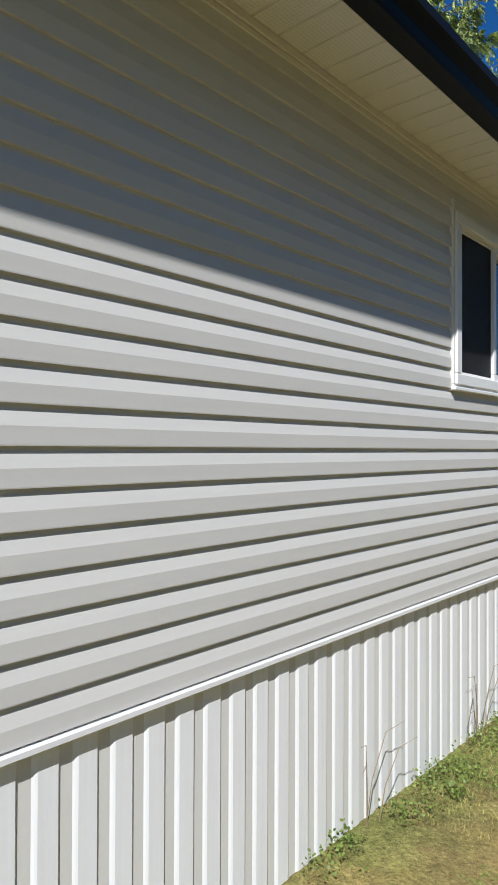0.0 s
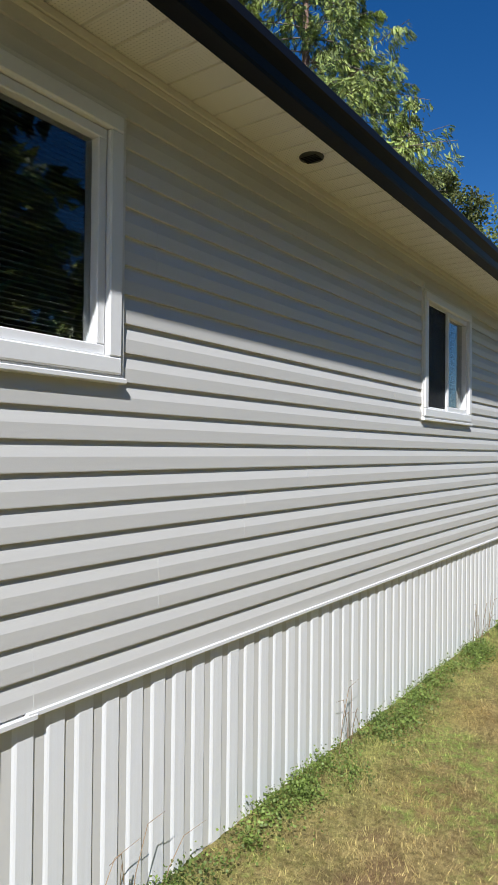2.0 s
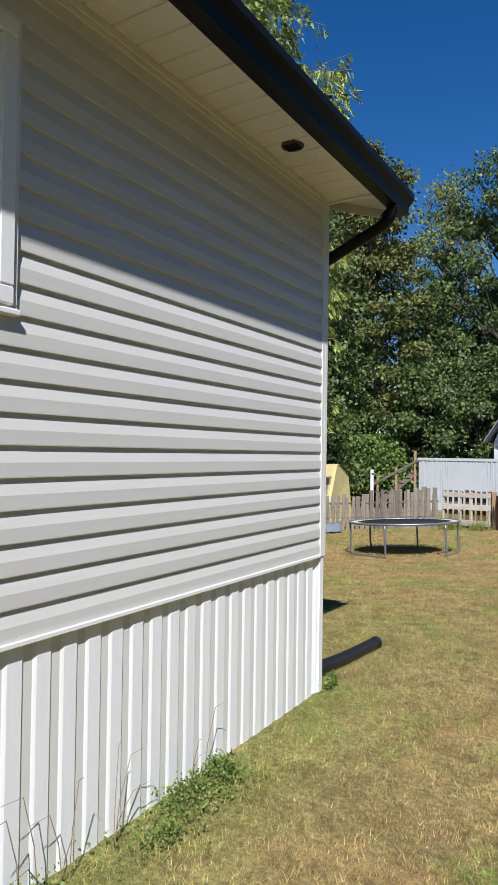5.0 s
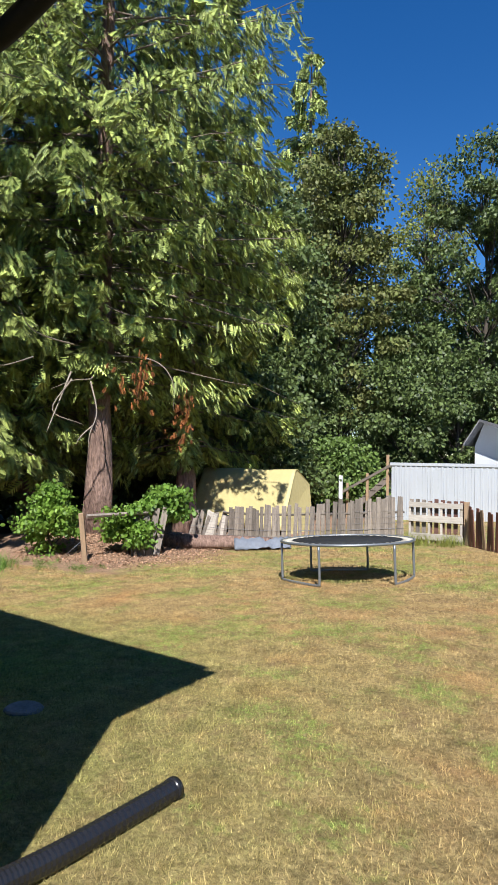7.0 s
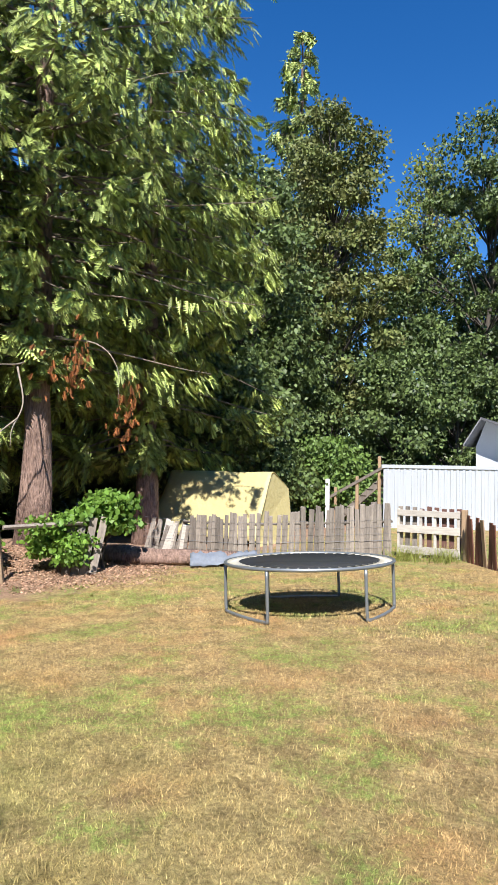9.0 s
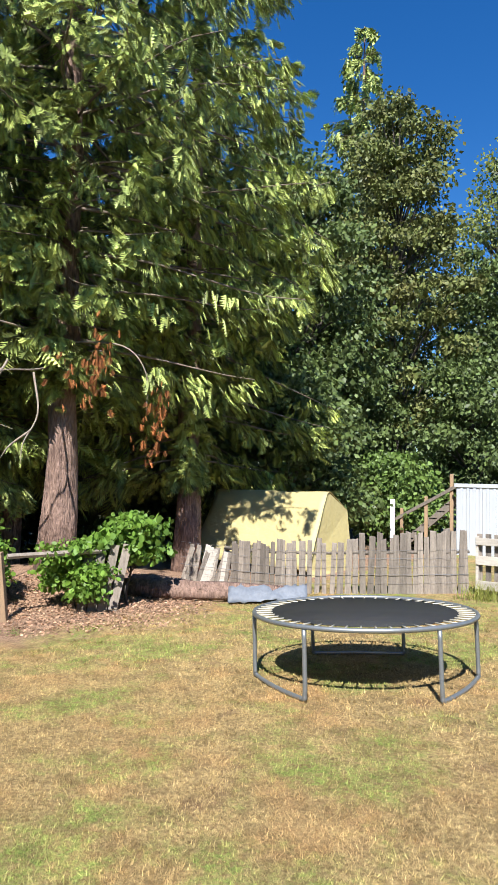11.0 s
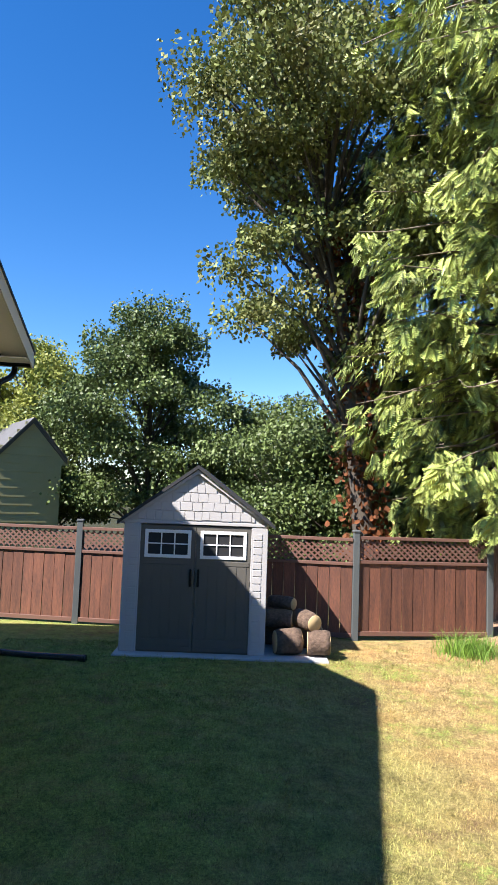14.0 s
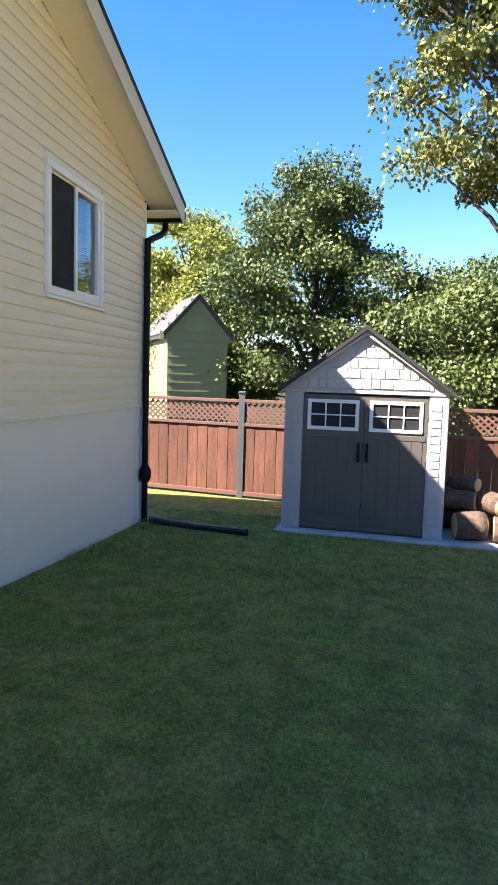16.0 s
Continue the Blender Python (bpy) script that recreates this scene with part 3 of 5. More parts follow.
# roof slabs, with rake overhang
half_run = -RIDGE + EAVE
TOP = SO + 0.165               # top of the roof at the eave edge
ang = math.atan(SLOPE)
for sx in (1, -1):
    x_e = EAVE + 0.03 if sx > 0 else FX - EAVE - 0.03
    rise = abs(x_e - RIDGE) * SLOPE
    prof = [(x_e, TOP), (RIDGE, TOP + rise), (RIDGE, TOP + rise - 0.03), (x_e, TOP - 0.03)]
    n = len(prof)
    v = [Vector((x, y, z)) for y in (Y0 - 0.3, GY + RAKE + 0.012) for x, z in prof]
    bm = bmesh.new()
    bv = [bm.verts.new(p) for p in v]
    for q in [(i, (i + 1) % n, (i + 1) % n + n, i + n) for i in range(n)] + [(0, 1, 2, 3), (4, 5, 6, 7)]:
        bm.faces.new([bv[i] for i in q])
    part("roof", bm, SHINGLE, house, "dark asphalt shingle roof")
    # rake fascia board, black drip edge and rake soffit
    x_f = EAVE if sx > 0 else FX - EAVE
    for nm, y0, y1, up, dn, mat in (("rake_fascia", GY + RAKE - 0.02, GY + RAKE, -0.032, -0.245, FASCIA), ("drip_edge", GY + RAKE + 0.001, GY + RAKE + 0.016, 0.006, -0.028, BLACK),
                                    ("rake_soffit", GY + 0.018, GY + RAKE - 0.021, -0.165, -0.185, SOFFIT)):
        z = lambda x: TOP + abs(x_e - x) * SLOPE * 1.0
        prof = [(x_f, z(x_f) + up), (RIDGE, z(RIDGE) + up), (RIDGE, z(RIDGE) + dn), (x_f, z(x_f) + dn)]
        bm = bmesh.new()
        bv = [bm.verts.new((x, y, zz)) for y in (y0, y1) for x, zz in prof]
        for q in [(i, (i + 1) % 4, (i + 1) % 4 + 4, i + 4) for i in range(4)] + [(0, 1, 2, 3), (4, 5, 6, 7)]:
            bm.faces.new([bv[i] for i in q])
        part(nm, bm, mat, house)
# far eave soffit and the return at the gable end
box("soffit", (FX - EAVE, Y0, SO), (FX, GY + RAKE - 0.022, SO + 0.02), SOFFIT, house, 0)
prism("eave_return", [(0.0, SO + 0.022), (EAVE - 0.022, SO + 0.022), (0.0, SO + 0.16)], 0.012, PERF, house, m=Matrix(((0, 1, 0, 0), (1, 0, 0, GY + 0.024), (0, 0, 1, 0), (0, 0, 0, 1))))
box("soffit_trim", (0.0, GY + 0.02, SO - 0.012), (EAVE - 0.022, GY + 0.045, SO + 0.021), SOFFIT, house, 0.003)

# eave fascia and gutters
box("fascia", (EAVE - 0.02, Y0, SO - 0.02), (EAVE, GY + RAKE - 0.022, SO + 0.15), BLACK, house, 0.003)
box("fascia", (FX - EAVE, Y0, SO - 0.02), (FX - EAVE + 0.02, GY + RAKE - 0.022, SO + 0.15), BLACK, house, 0.003)
KPROF = [(0.0, 0.0), (0.075, 0.0), (0.08, 0.012), (0.085, 0.045), (0.108, 0.075), (0.118, 0.085), (0.118, 0.12), (0.108, 0.124), (0.108, 0.118), (0.112, 0.112),
         (0.112, 0.088), (0.10, 0.078), (0.079, 0.048), (0.074, 0.006), (0.006, 0.006), (0.006, 0.12), (0.0, 0.12)]
KPROF = [(p * 1.1, q * 1.12) for p, q in KPROF]
for sx in (1, -1):
    gutter = new("gutter")
    gutter.parent = house
    tagged(gutter, "black aluminium eaves gutter")
    x = EAVE + 0.002 if sx > 0 else FX - EAVE - 0.002
    ln = GY + RAKE - 0.02 - Y0
    m = Matrix.Translation((x, GY + RAKE - 0.02, SO - 0.045)) @ pose(0, 0, 0, 0, 0, -90) if sx > 0 else Matrix.Translation((x, GY + RAKE - 0.02, SO - 0.045)) @ Matrix(((0, -1, 0, 0), (-1, 0, 0, 0), (0, 0, 1, 0), (0, 0, 0, 1)))
    prism("trough", KPROF, ln, BLACK, gutter, m=m)
    prism("end_cap", [KPROF[i] for i in (0, 1, 2, 3, 4, 5, 6, 7)] + [(0.0, 0.134)], 0.004, BLACK, gutter, m=m @ Matrix.Translation((-0.0045, 0, 0)))


def smooth_line(pts, n=6):
    """Points along a curve through the given ones."""
    p = [Vector(q) for q in pts]
    p = [p[0] * 2 - p[1], *p, p[-1] * 2 - p[-2]]
    out = []
    for i in range(1, len(p) - 2):
        for k in range(n):
            t = k / n
            out.append(0.5 * ((2 * p[i]) + (-p[i - 1] + p[i + 1]) * t + (2 * p[i - 1] - 5 * p[i] + 4 * p[i + 1] - p[i + 2]) * t * t + (-p[i - 1] + 3 * p[i] - 3 * p[i + 1] + p[i + 2]) * t ** 3))
    return out + [p[-2]]


def spout(name, pts, group_label, r=0.04):
    d = new(name)
    d.parent = house
    tagged(d, group_label)
    tube("pipe", smooth_line(pts, 8), r, BLACK, d, 10)
    return d


sp = spout("downspout", [(0.41, 0.06, SO - 0.03), (0.41, 0.06, SO - 0.08), (0.34, 0.055, SO - 0.17), (0.02, 0.03, SO - 0.33), (-0.10, GY + 0.075, SO - 0.46), (-0.10, GY + 0.07, SO - 0.8), (-0.10, GY + 0.07, 1.0), (-0.10, GY + 0.08, -0.05)], "black downspout with a crimped elbow")
for i in range(7):
    t = i / 6
    p0 = Vector((0.41, 0.06, SO - 0.07)).lerp(Vector((0.335, 0.054, SO - 0.175)), t)
    dirn = Vector((-0.9 * t, 0, -1 + 0.5 * t)).normalized()
    tube("crimp", [p0 - dirn * 0.004, p0 + dirn * 0.004], 0.0435, BLACK, sp, 12)
sp2 = spout("downspout", [(FX - 0.42, 0.02, SO - 0.03), (FX - 0.41, 0.02, SO - 0.12), (FX - 0.3, 0.0, SO - 0.22), (FX + 0.02, GY + 0.07, SO - 0.36), (FX + 0.07, GY + 0.07, SO - 0.5), (FX + 0.07, GY + 0.07, 1.5), (FX + 0.07, GY + 0.07, -0.1), (FX + 0.07, GY + 0.07, -0.72)], "black downspout at the far corner")
tube("adapter", [(FX + 0.07, GY + 0.07, 0.02), (FX + 0.07, GY + 0.075, -0.04), (FX + 0.07, GY + 0.075, -0.14), (FX + 0.07, GY + 0.07, -0.2)], [0.045, 0.075, 0.075, 0.045], BLACK, sp2, 10)


def corrugated(name, pts, r, label):
    line = smooth_line(pts, 22)
    dense, rad = [], []
    for p, q in zip(line, line[1:]):
        for k in range(2):
            dense.append(p.lerp(q, k / 2))
    for i in range(len(dense)):
        rad.append(r if i % 2 else r * 0.945)
    t = thing(name, dense[0], label, "drain pipe")
    b = dense[0]
    ob = tube("pipe", [p - b for p in dense], rad, PLASTIC, t, 14, smooth=False)
    tube("coupling", [dense[-3] - b, dense[-1] - b], r * 1.07, PLASTIC, t, 16)
    tube("coupling", [dense[0] - b, dense[3] - b], r * 1.07, PLASTIC, t, 16)
    return t


corrugated("drain_pipe", [(-0.155, -0.03, gz(-0.1, 0.0) + 0.075), (-0.115, 0.45, gz(-0.1, 0.5) + 0.05), (-0.075, 1.17, gz(-0.1, 1.2) + 0.045)], 0.051, "black corrugated plastic drain pipe lying on the lawn")
corrugated("drain_pipe", [(FX + 0.1, 0.05, gz(FX, 0.1) + 0.06), (FX + 0.25, 0.6, gz(FX, 0.6) + 0.045), (FX + 0.42, 1.38, gz(FX + 0.4, 1.4) + 0.045)], 0.045, "black corrugated drain hose on shaded grass")

for y in (-5.89, -0.95):
    v = new("soffit_vent")
    v.parent = house
    v.location = (0.185, y, SO)
    tagged(v, "round dark louvred soffit vent")
    tube("rim", [(0, 0, -0.008), (0, 0, 0.004)], [0.062, 0.066], GREENTRIM, v, 20)
    for k in range(5):
        box("louvre", (-0.045, -0.036 + 0.016 * k, -0.014), (0.045, -0.028 + 0.016 * k, -0.009), BLACK, v, 0.001)

# ---- plastic garden shed ----
SZ = -0.715
shed = thing("garden_shed", (-8.52, 2.68, SZ), "grey resin garden shed with dark taupe double doors", "garden shed")
shed.rotation_euler = (0, 0, radians(85))     # local x along the front, local -y to the viewer
SW, SD, SH, SPK = 1.98, 1.80, 1.74, 0.71          # width, depth, wall height, gable rise
hw = SW / 2


def sbox(name, lo, hi, mat, par=shed, bevel=0.004, label=""):
    return box(name, lo, hi, mat, par, bevel, label)


sbox("side_wall", (-hw, 0.05, 0), (-hw + 0.04, SD, SH), SHEDWALL)
sbox("side_wall", (hw - 0.04, 0.05, 0), (hw, SD, SH), SHEDWALL)
sbox("back_wall", (-hw + 0.04, SD - 0.04, 0), (hw - 0.04, SD, SH), SHEDWALL)
sbox("floor", (-hw + 0.04, 0.05, 0), (hw - 0.04, SD - 0.04, 0.04), SHEDDOOR)
for s in (-1, 1):
    x0, x1 = sorted((s * hw, s * (hw - 0.23)))
    sbox("corner_panel", (x0, 0.0, 0), (x1, 0.05, SH), SHEDWALL, bevel=0.008)
    k = 0
    z = 0.08
    while z < SH - 0.1:
        a, b = (x0 + 0.03, x1 - 0.08) if s > 0 else (x0 + 0.08, x1 - 0.03)
        sbox("shake", (a, -0.007, z), (b, -0.0005, z + 0.085), SHEDWALL, bevel=0.003)
        z += 0.098
sbox("header", (-hw, -0.01, SH - 0.012), (hw, 0.05, SH + 0.03), SHEDWALL)
# gable with rows of shakes
prism("gable", [(-hw - 0.02, 0.0), (hw + 0.02, 0.0), (0, SPK - 0.02)], 0.05, SHEDWALL, shed,
      m=Matrix(((0, 1, 0, 0), (1, 0, 0, 0.0), (0, 0, 1, SH + 0.03), (0, 0, 0, 1))))
rngs = random.Random(4)
for r in range(5):
    z0 = SH + 0.045 + r * 0.125
    wide = (1 - (z0 + 0.125 - SH - 0.03) / (SPK - 0.02)) * hw + 0.015
    x = -wide
    while x < wide - 0.04:
        w = min(rngs.uniform(0.09, 0.17), wide - x)
        sbox("shake", (x + 0.003, -0.012 - 0.003 * (r % 2), z0 + rngs.uniform(0, 0.012)), (x + w - 0.003, -0.0005, z0 + 0.122), SHEDWALL, bevel=0.003)
        x += w
for s in (-1, 1):
    p = [(0, 0, SPK + 0.045), (s * (hw + 0.09), 0, -0.035), (s * (hw + 0.09), 0, 0.012), (0, 0, SPK + 0.10)]
    bm = bmesh.new()
    bv = [bm.verts.new((q[0], y, SH + q[2])) for y in (-0.09, SD + 0.08) for q in p]
    for q in [(i, (i + 1) % 4, (i + 1) % 4 + 4, i + 4) for i in range(4)] + [(0, 1, 2, 3), (4, 5, 6, 7)]:
        bm.faces.new([bv[i] for i in q])
    part("roof_panel", bm, SHEDROOF, shed, "black ribbed roof panel")
    bm = bmesh.new()
    bv = [bm.verts.new((q[0], y, SH + q[2] - 0.005)) for y in (-0.055, -0.013) for q in ((0, 0, SPK - 0.015), (s * (hw + 0.045), 0, -0.02), (s * (hw + 0.06), 0, 0.0), (0, 0, SPK + 0.035))]
    for q in [(i, (i + 1) % 4, (i + 1) % 4 + 4, i + 4) for i in range(4)] + [(0, 1, 2, 3), (4, 5, 6, 7)]:
        bm.faces.new([bv[i] for i in q])
    part("bargeboard", bm, SHEDWALL, shed)
DW = hw - 0.235
for s in (-1, 1):
    door = new("door")
    door.parent = shed
    door.location = (s * 0.003 if s > 0 else -DW - 0.003, 0.012, 0.03)
    tagged(door, "dark taupe door with a six-pane window")
    dh = SH - 0.06
    bm = bmesh.new()
    w0, w1, z0, z1 = (0.07, DW - 0.07, 1.25, 1.61)
    for lo, hi in (((0, 0, 0), (DW, 0.035, z0)), ((0, 0, z1), (DW, 0.035, dh)), ((0, 0, z0), (w0, 0.035, z1)), ((w1, 0, z0), (DW, 0.035, z1))):
        add_box(bm, lo, hi, 0.003)
    part("door_leaf", bm, SHEDDOOR, door)
    for k in range(5):
        a = 0.05 + k * (DW - 0.1) / 5
        box("raised_panel", (a + 0.004, -0.006, 0.18), (a + (DW - 0.1) / 5 - 0.004, -0.0005, 1.14), SHEDDOOR, door, 0.002)
    box("rail", (0.02, -0.008, 1.15), (DW - 0.02, -0.0005, 1.21), SHEDDOOR, door, 0.003)
    box("rail", (0.02, -0.008, 0.06), (DW - 0.02, -0.0005, 0.15), SHEDDOOR, door, 0.003)
    wf = new("window")
    wf.parent = door
    tagged(wf, "pale six-pane window frame")
    bm = bmesh.new()
    t = 0.034
    for lo, hi in (((w0 - 0.01, -0.014, z0 - 0.01), (w1 + 0.01, 0.02, z0 + t)), ((w0 - 0.01, -0.014, z1 - t), (w1 + 0.01, 0.02, z1 + 0.01)),
                   ((w0 - 0.01, -0.014, z0 + t), (w0 + t, 0.02, z1 - t)), ((w1 - t, -0.014, z0 + t), (w1 + 0.01, 0.02, z1 - t)),
                   ((w0 + t, -0.010, (z0 + z1) / 2 - 0.008), (w1 - t, 0.015, (z0 + z1) / 2 + 0.008))):
        add_box(bm, lo, hi, 0.003)
    for k in (1, 2):
        x = w0 + t + (w1 - w0 - 2 * t) * k / 3
        for zz in ((z0 + t, (z0 + z1) / 2 - 0.008), ((z0 + z1) / 2 + 0.008, z1 - t)):
            add_box(bm, (x - 0.008, -0.010, zz[0]), (x + 0.008, 0.015, zz[1]), 0.0)
    part("window_frame", bm, TRIM, wf)
    for k in range(3):
        for j in range(2):
            xa = w0 + t + (w1 - w0 - 2 * t) * k / 3
            xb = w0 + t + (w1 - w0 - 2 * t) * (k + 1) / 3
            za, zb = (z0 + t, (z0 + z1) / 2) if j == 0 else ((z0 + z1) / 2, z1 - t)
            box("pane", (xa, 0.004, za), (xb, 0.007, zb), DARKPANE, wf, 0)
    hx = 0.035 if s > 0 else DW - 0.065
    box("handle", (hx, -0.05, 0.86), (hx + 0.03, -0.02, 1.10), BLACK, door, 0.008, "black pull handle")
    box("handle_mount", (hx + 0.003, -0.022, 0.87), (hx + 0.027, 0.0, 0.90), BLACK, door, 0.002)
    box("handle_mount", (hx + 0.003, -0.022, 1.06), (hx + 0.027, 0.0, 1.09), BLACK, door, 0.002)
    for zz in (0.2, 0.9, 1.4):
        hx2 = DW - 0.02 if s > 0 else 0.0
        box("hinge", (hx2, -0.012, zz), (hx2 + 0.02, 0.0, zz + 0.06), SHEDDOOR, door, 0.002)
slab = box("concrete_pad", (-1.05, -0.16, -0.12), (1.85, 2.0, 0.0), CONCRETE, None, 0.01)
slab.matrix_world = pose(-8.52, 2.68, SZ, 0, 0, 85)
tagged(slab, "pale concrete pad under the shed", "concrete pad")

# ---- firewood ----
def log_round(x, y, z, r, length, yaw, pitch=0.0, label="sawn round of firewood with bark"):
    t = thing("firewood_log", (x, y, z), label, "firewood", "firewood beside the shed")
    t.rotation_euler = (0, radians(pitch), radians(yaw))
    tube("bark", [(-length / 2 + length * k / 4, 0, 0) for k in range(5)], [r * 0.97, r * 1.03, r * 0.98, r * 1.04, r * 0.96], LOGBARK, t, 16, wobble=0.22)
    for s in (-1, 1):
        tube("cut_end", [(s * (length / 2 + 0.0), 0, 0), (s * (length / 2 + 0.006), 0, 0)], [r * 0.93, r * 0.9], CUTWOOD, t, 16, "pale sawn end")
    return t


LZ = SZ + 0.0
log_round(-8.58, 4.0, LZ + 0.17, 0.165, 0.36, 96, 0)
log_round(-8.50, 4.42, LZ + 0.17, 0.16, 0.30, 82, 0)
log_round(-9.0, 4.28, LZ + 0.16, 0.155, 0.55, 88, 0)
log_round(-8.72, 4.28, LZ + 0.44, 0.125, 0.40, 25, 4, "split firewood log with a bright sawn face")
log_round(-9.15, 3.95, LZ + 0.15, 0.14, 0.5, 85, 0)
log_round(-8.92, 3.9, LZ + 0.42, 0.12, 0.42, 70, 0, "dark round firewood log on the pile")
log_round(-9.1, 3.98, LZ + 0.62, 0.09, 0.40, 50, 0, "thin dark firewood log on top of the pile")

# ---- board fence with lattice ----
def fence_posts():
    a, b = Vector((-10.95, 0.72, 0)), Vector((-10.0, 5.30, 0))
    d = (b - a) / 2
    return [a - d * 2, a - d, a, a + d, b, Vector((-10.15, 7.62, 0))]


posts = fence_posts()
fence = thing("board_fence", (posts[3].x, posts[3].y, -0.75), "dark reddish stained board fence with lattice top", "fence")
for i, p in enumerate(posts):
    zb = gz(p.x, p.y)
    q = p - fence.location
    z0 = zb - fence.location.z
    post = box("post", (q.x - 0.05, q.y - 0.05, z0 - 0.1), (q.x + 0.05, q.y + 0.05, z0 + 1.72), POSTGREY, fence, 0.004, "grey painted post")
    cap = box("cap", (q.x - 0.06, q.y - 0.06, z0 + 1.72), (q.x + 0.06, q.y + 0.06, z0 + 1.76), POSTGREY, post, 0.008)
board0 = None
slatA = None
for p, q in zip(posts, posts[1:]):
    zp, zq = gz(p.x, p.y), gz(q.x, q.y)
    d = q - p
    L = d.length - 0.1
    u = d.normalized()
    yaw = math.degrees(math.atan2(u.y, u.x))
    zb = (zp + zq) / 2 + 0.04
    o = p + u * 0.05 - fence.location
    base = Matrix.Translation((o.x, o.y, zb - fence.location.z)) @ pose(0, 0, 0, 0, 0, yaw)
    panel = new("fence_panel")
    panel.parent = fence
    panel.matrix_basis = base
    # local x along; local -y toward the house
    nb = 12
    bw = L / nb
    for k in range(nb):
        if board0 is None:
            board0 = box("board", (0.002, -0.010, 0.06), (bw - 0.004, 0.010, 1.17), REDWOOD, panel, 0.003)
        else:
            again(board0, panel, Matrix.Translation((k * bw, 0.007 * (k % 2), 0)))
    box("rail", (0, -0.035, 0.0), (L, 0.035, 0.07), REDTRIM, panel, 0.004)
    box("rail", (0, -0.035, 1.15), (L, 0.035, 1.20), REDTRIM, panel, 0.004)
    box("rail", (0, -0.04, 1.54), (L, 0.04, 1.59), REDTRIM, panel, 0.004, "weathered top rail")
    # lattice: two layers of diagonal slats, cut to the frame
    h0, h1 = 1.20, 1.54
    H = h1 - h0
    lat = new("lattice")
    lat.parent = panel
    for layer, sgn in ((0.006, 1), (-0.006, -1)):
        x = -H
        while x < L:
            xa, xb = max(0, x), min(L, x + H)
            if xb - xa > 0.03:
                za, zb2 = (xa - x), (xb - x)
                if sgn < 0:
                    za, zb2 = H - za, H - zb2
                w = 0.041
                bm = bmesh.new()
                vs = [bm.verts.new(c) for yy in (layer - 0.005, layer + 0.005) for c in ((xa, yy, h0 + max(0, za - w)), (xb, yy, h0 + max(0, zb2 - w)), (xb, yy, h0 + min(H, zb2 + w)), (xa, yy, h0 + min(H, za + w)))]
                for f in ((0, 1, 2, 3), (7, 6, 5, 4), (0, 4, 5, 1), (1, 5, 6, 2), (2, 6, 7, 3), (3, 7, 4, 0)):
                    bm.faces.new([vs[c] for c in f])
                part("slat", bm, REDTRIM, lat)
            x += 0.105

# ---- trampoline ----
TX, TY, TR = -2.31, 8.70, 1.08
TZ = 0.12
tramp = thing("trampoline", (TX, TY, gz(TX, TY)), "round trampoline with a black mat and galvanised frame on dry grass", "trampoline")
slope_x, slope_y = (gz(TX + 1, TY) - gz(TX - 1, TY)) / 2, (gz(TX, TY + 1) - gz(TX, TY - 1)) / 2
tramp.rotation_euler = (math.atan(slope_y), -math.atan(slope_x), 0)
tz = TZ - gz(TX, TY)
ring_pts = [(TR * math.cos(2 * math.pi * k / 48), TR * math.sin(2 * math.pi * k / 48), tz) for k in range(48)]
v, f = tube_data(ring_pts + [ring_pts[0]], [0.022] * 49, 8, False)
mesh("frame_ring", v, f, STEEL, tramp, smooth=True)
mr = TR - 0.17
nseg = 48
mv = [(mr * math.cos(2 * math.pi * k / nseg), mr * math.sin(2 * math.pi * k / nseg), tz + h) for h in (0.0, 0.008) for k in range(nseg)] + [(0, 0, tz - 0.012), (0, 0, tz - 0.004)]
mf = [(k, (k + 1) % nseg, (k + 1) % nseg + nseg, k + nseg) for k in range(nseg)] + [((k + 1) % nseg, k, 2 * nseg) for k in range(nseg)] + [(k + nseg, (k + 1) % nseg + nseg, 2 * nseg + 1) for k in range(nseg)]
mesh("mat", mv, mf, MAT, tramp, "black woven jumping mat", smooth=True)
see_through(MAT, 0.14)
SPRING = material("pale_springs", (0.50, 0.47, 0.38), 0.5, metal=0.2, var=0.1)
first_spring = None
for k in range(48):
    a = 2 * math.pi * (k + 0.5) / 48
    m = pose(0, 0, tz + 0.004, 0, 0, math.degrees(a))
    if first_spring is None:
        first_spring = tube("spring", [(mr - 0.01, 0, 0), (TR - 0.01, 0, 0)], 0.009, SPRING, tramp, 6)
        first_spring.matrix_basis = m
    else:
        again(first_spring, tramp, m)
for a0 in (-146.5, -26.5, 93.5):
    a1 = a0 + 56
    pa = Vector((TR * math.cos(radians(a0)), TR * math.sin(radians(a0)), 0))
    pb = Vector((TR * math.cos(radians(a1)), TR * math.sin(radians(a1)), 0))
    ga = 0.02
    gb = 0.02
    mid = (pa + pb) / 2 * 1.04
    tube("leg", smooth_line([(pa.x, pa.y, tz - 0.02), (pa.x, pa.y, tz * 0.5), (pa.x, pa.y, ga + 0.13), (pa.x * 0.985 + mid.x * 0.015, pa.y * 0.985 + mid.y * 0.015, ga + 0.04), (pa.x * 0.9 + mid.x * 0.1, pa.y * 0.9 + mid.y * 0.1, ga),
                          (mid.x, mid.y, (ga + gb) / 2), (pb.x * 0.9 + mid.x * 0.1, pb.y * 0.9 + mid.y * 0.1, gb), (pb.x * 0.985 + mid.x * 0.015, pb.y * 0.985 + mid.y * 0.015, gb + 0.04), (pb.x, pb.y, gb + 0.13), (pb.x, pb.y, tz * 0.5), (pb.x, pb.y, tz - 0.02)], 4), 0.021, STEEL, tramp, 8)

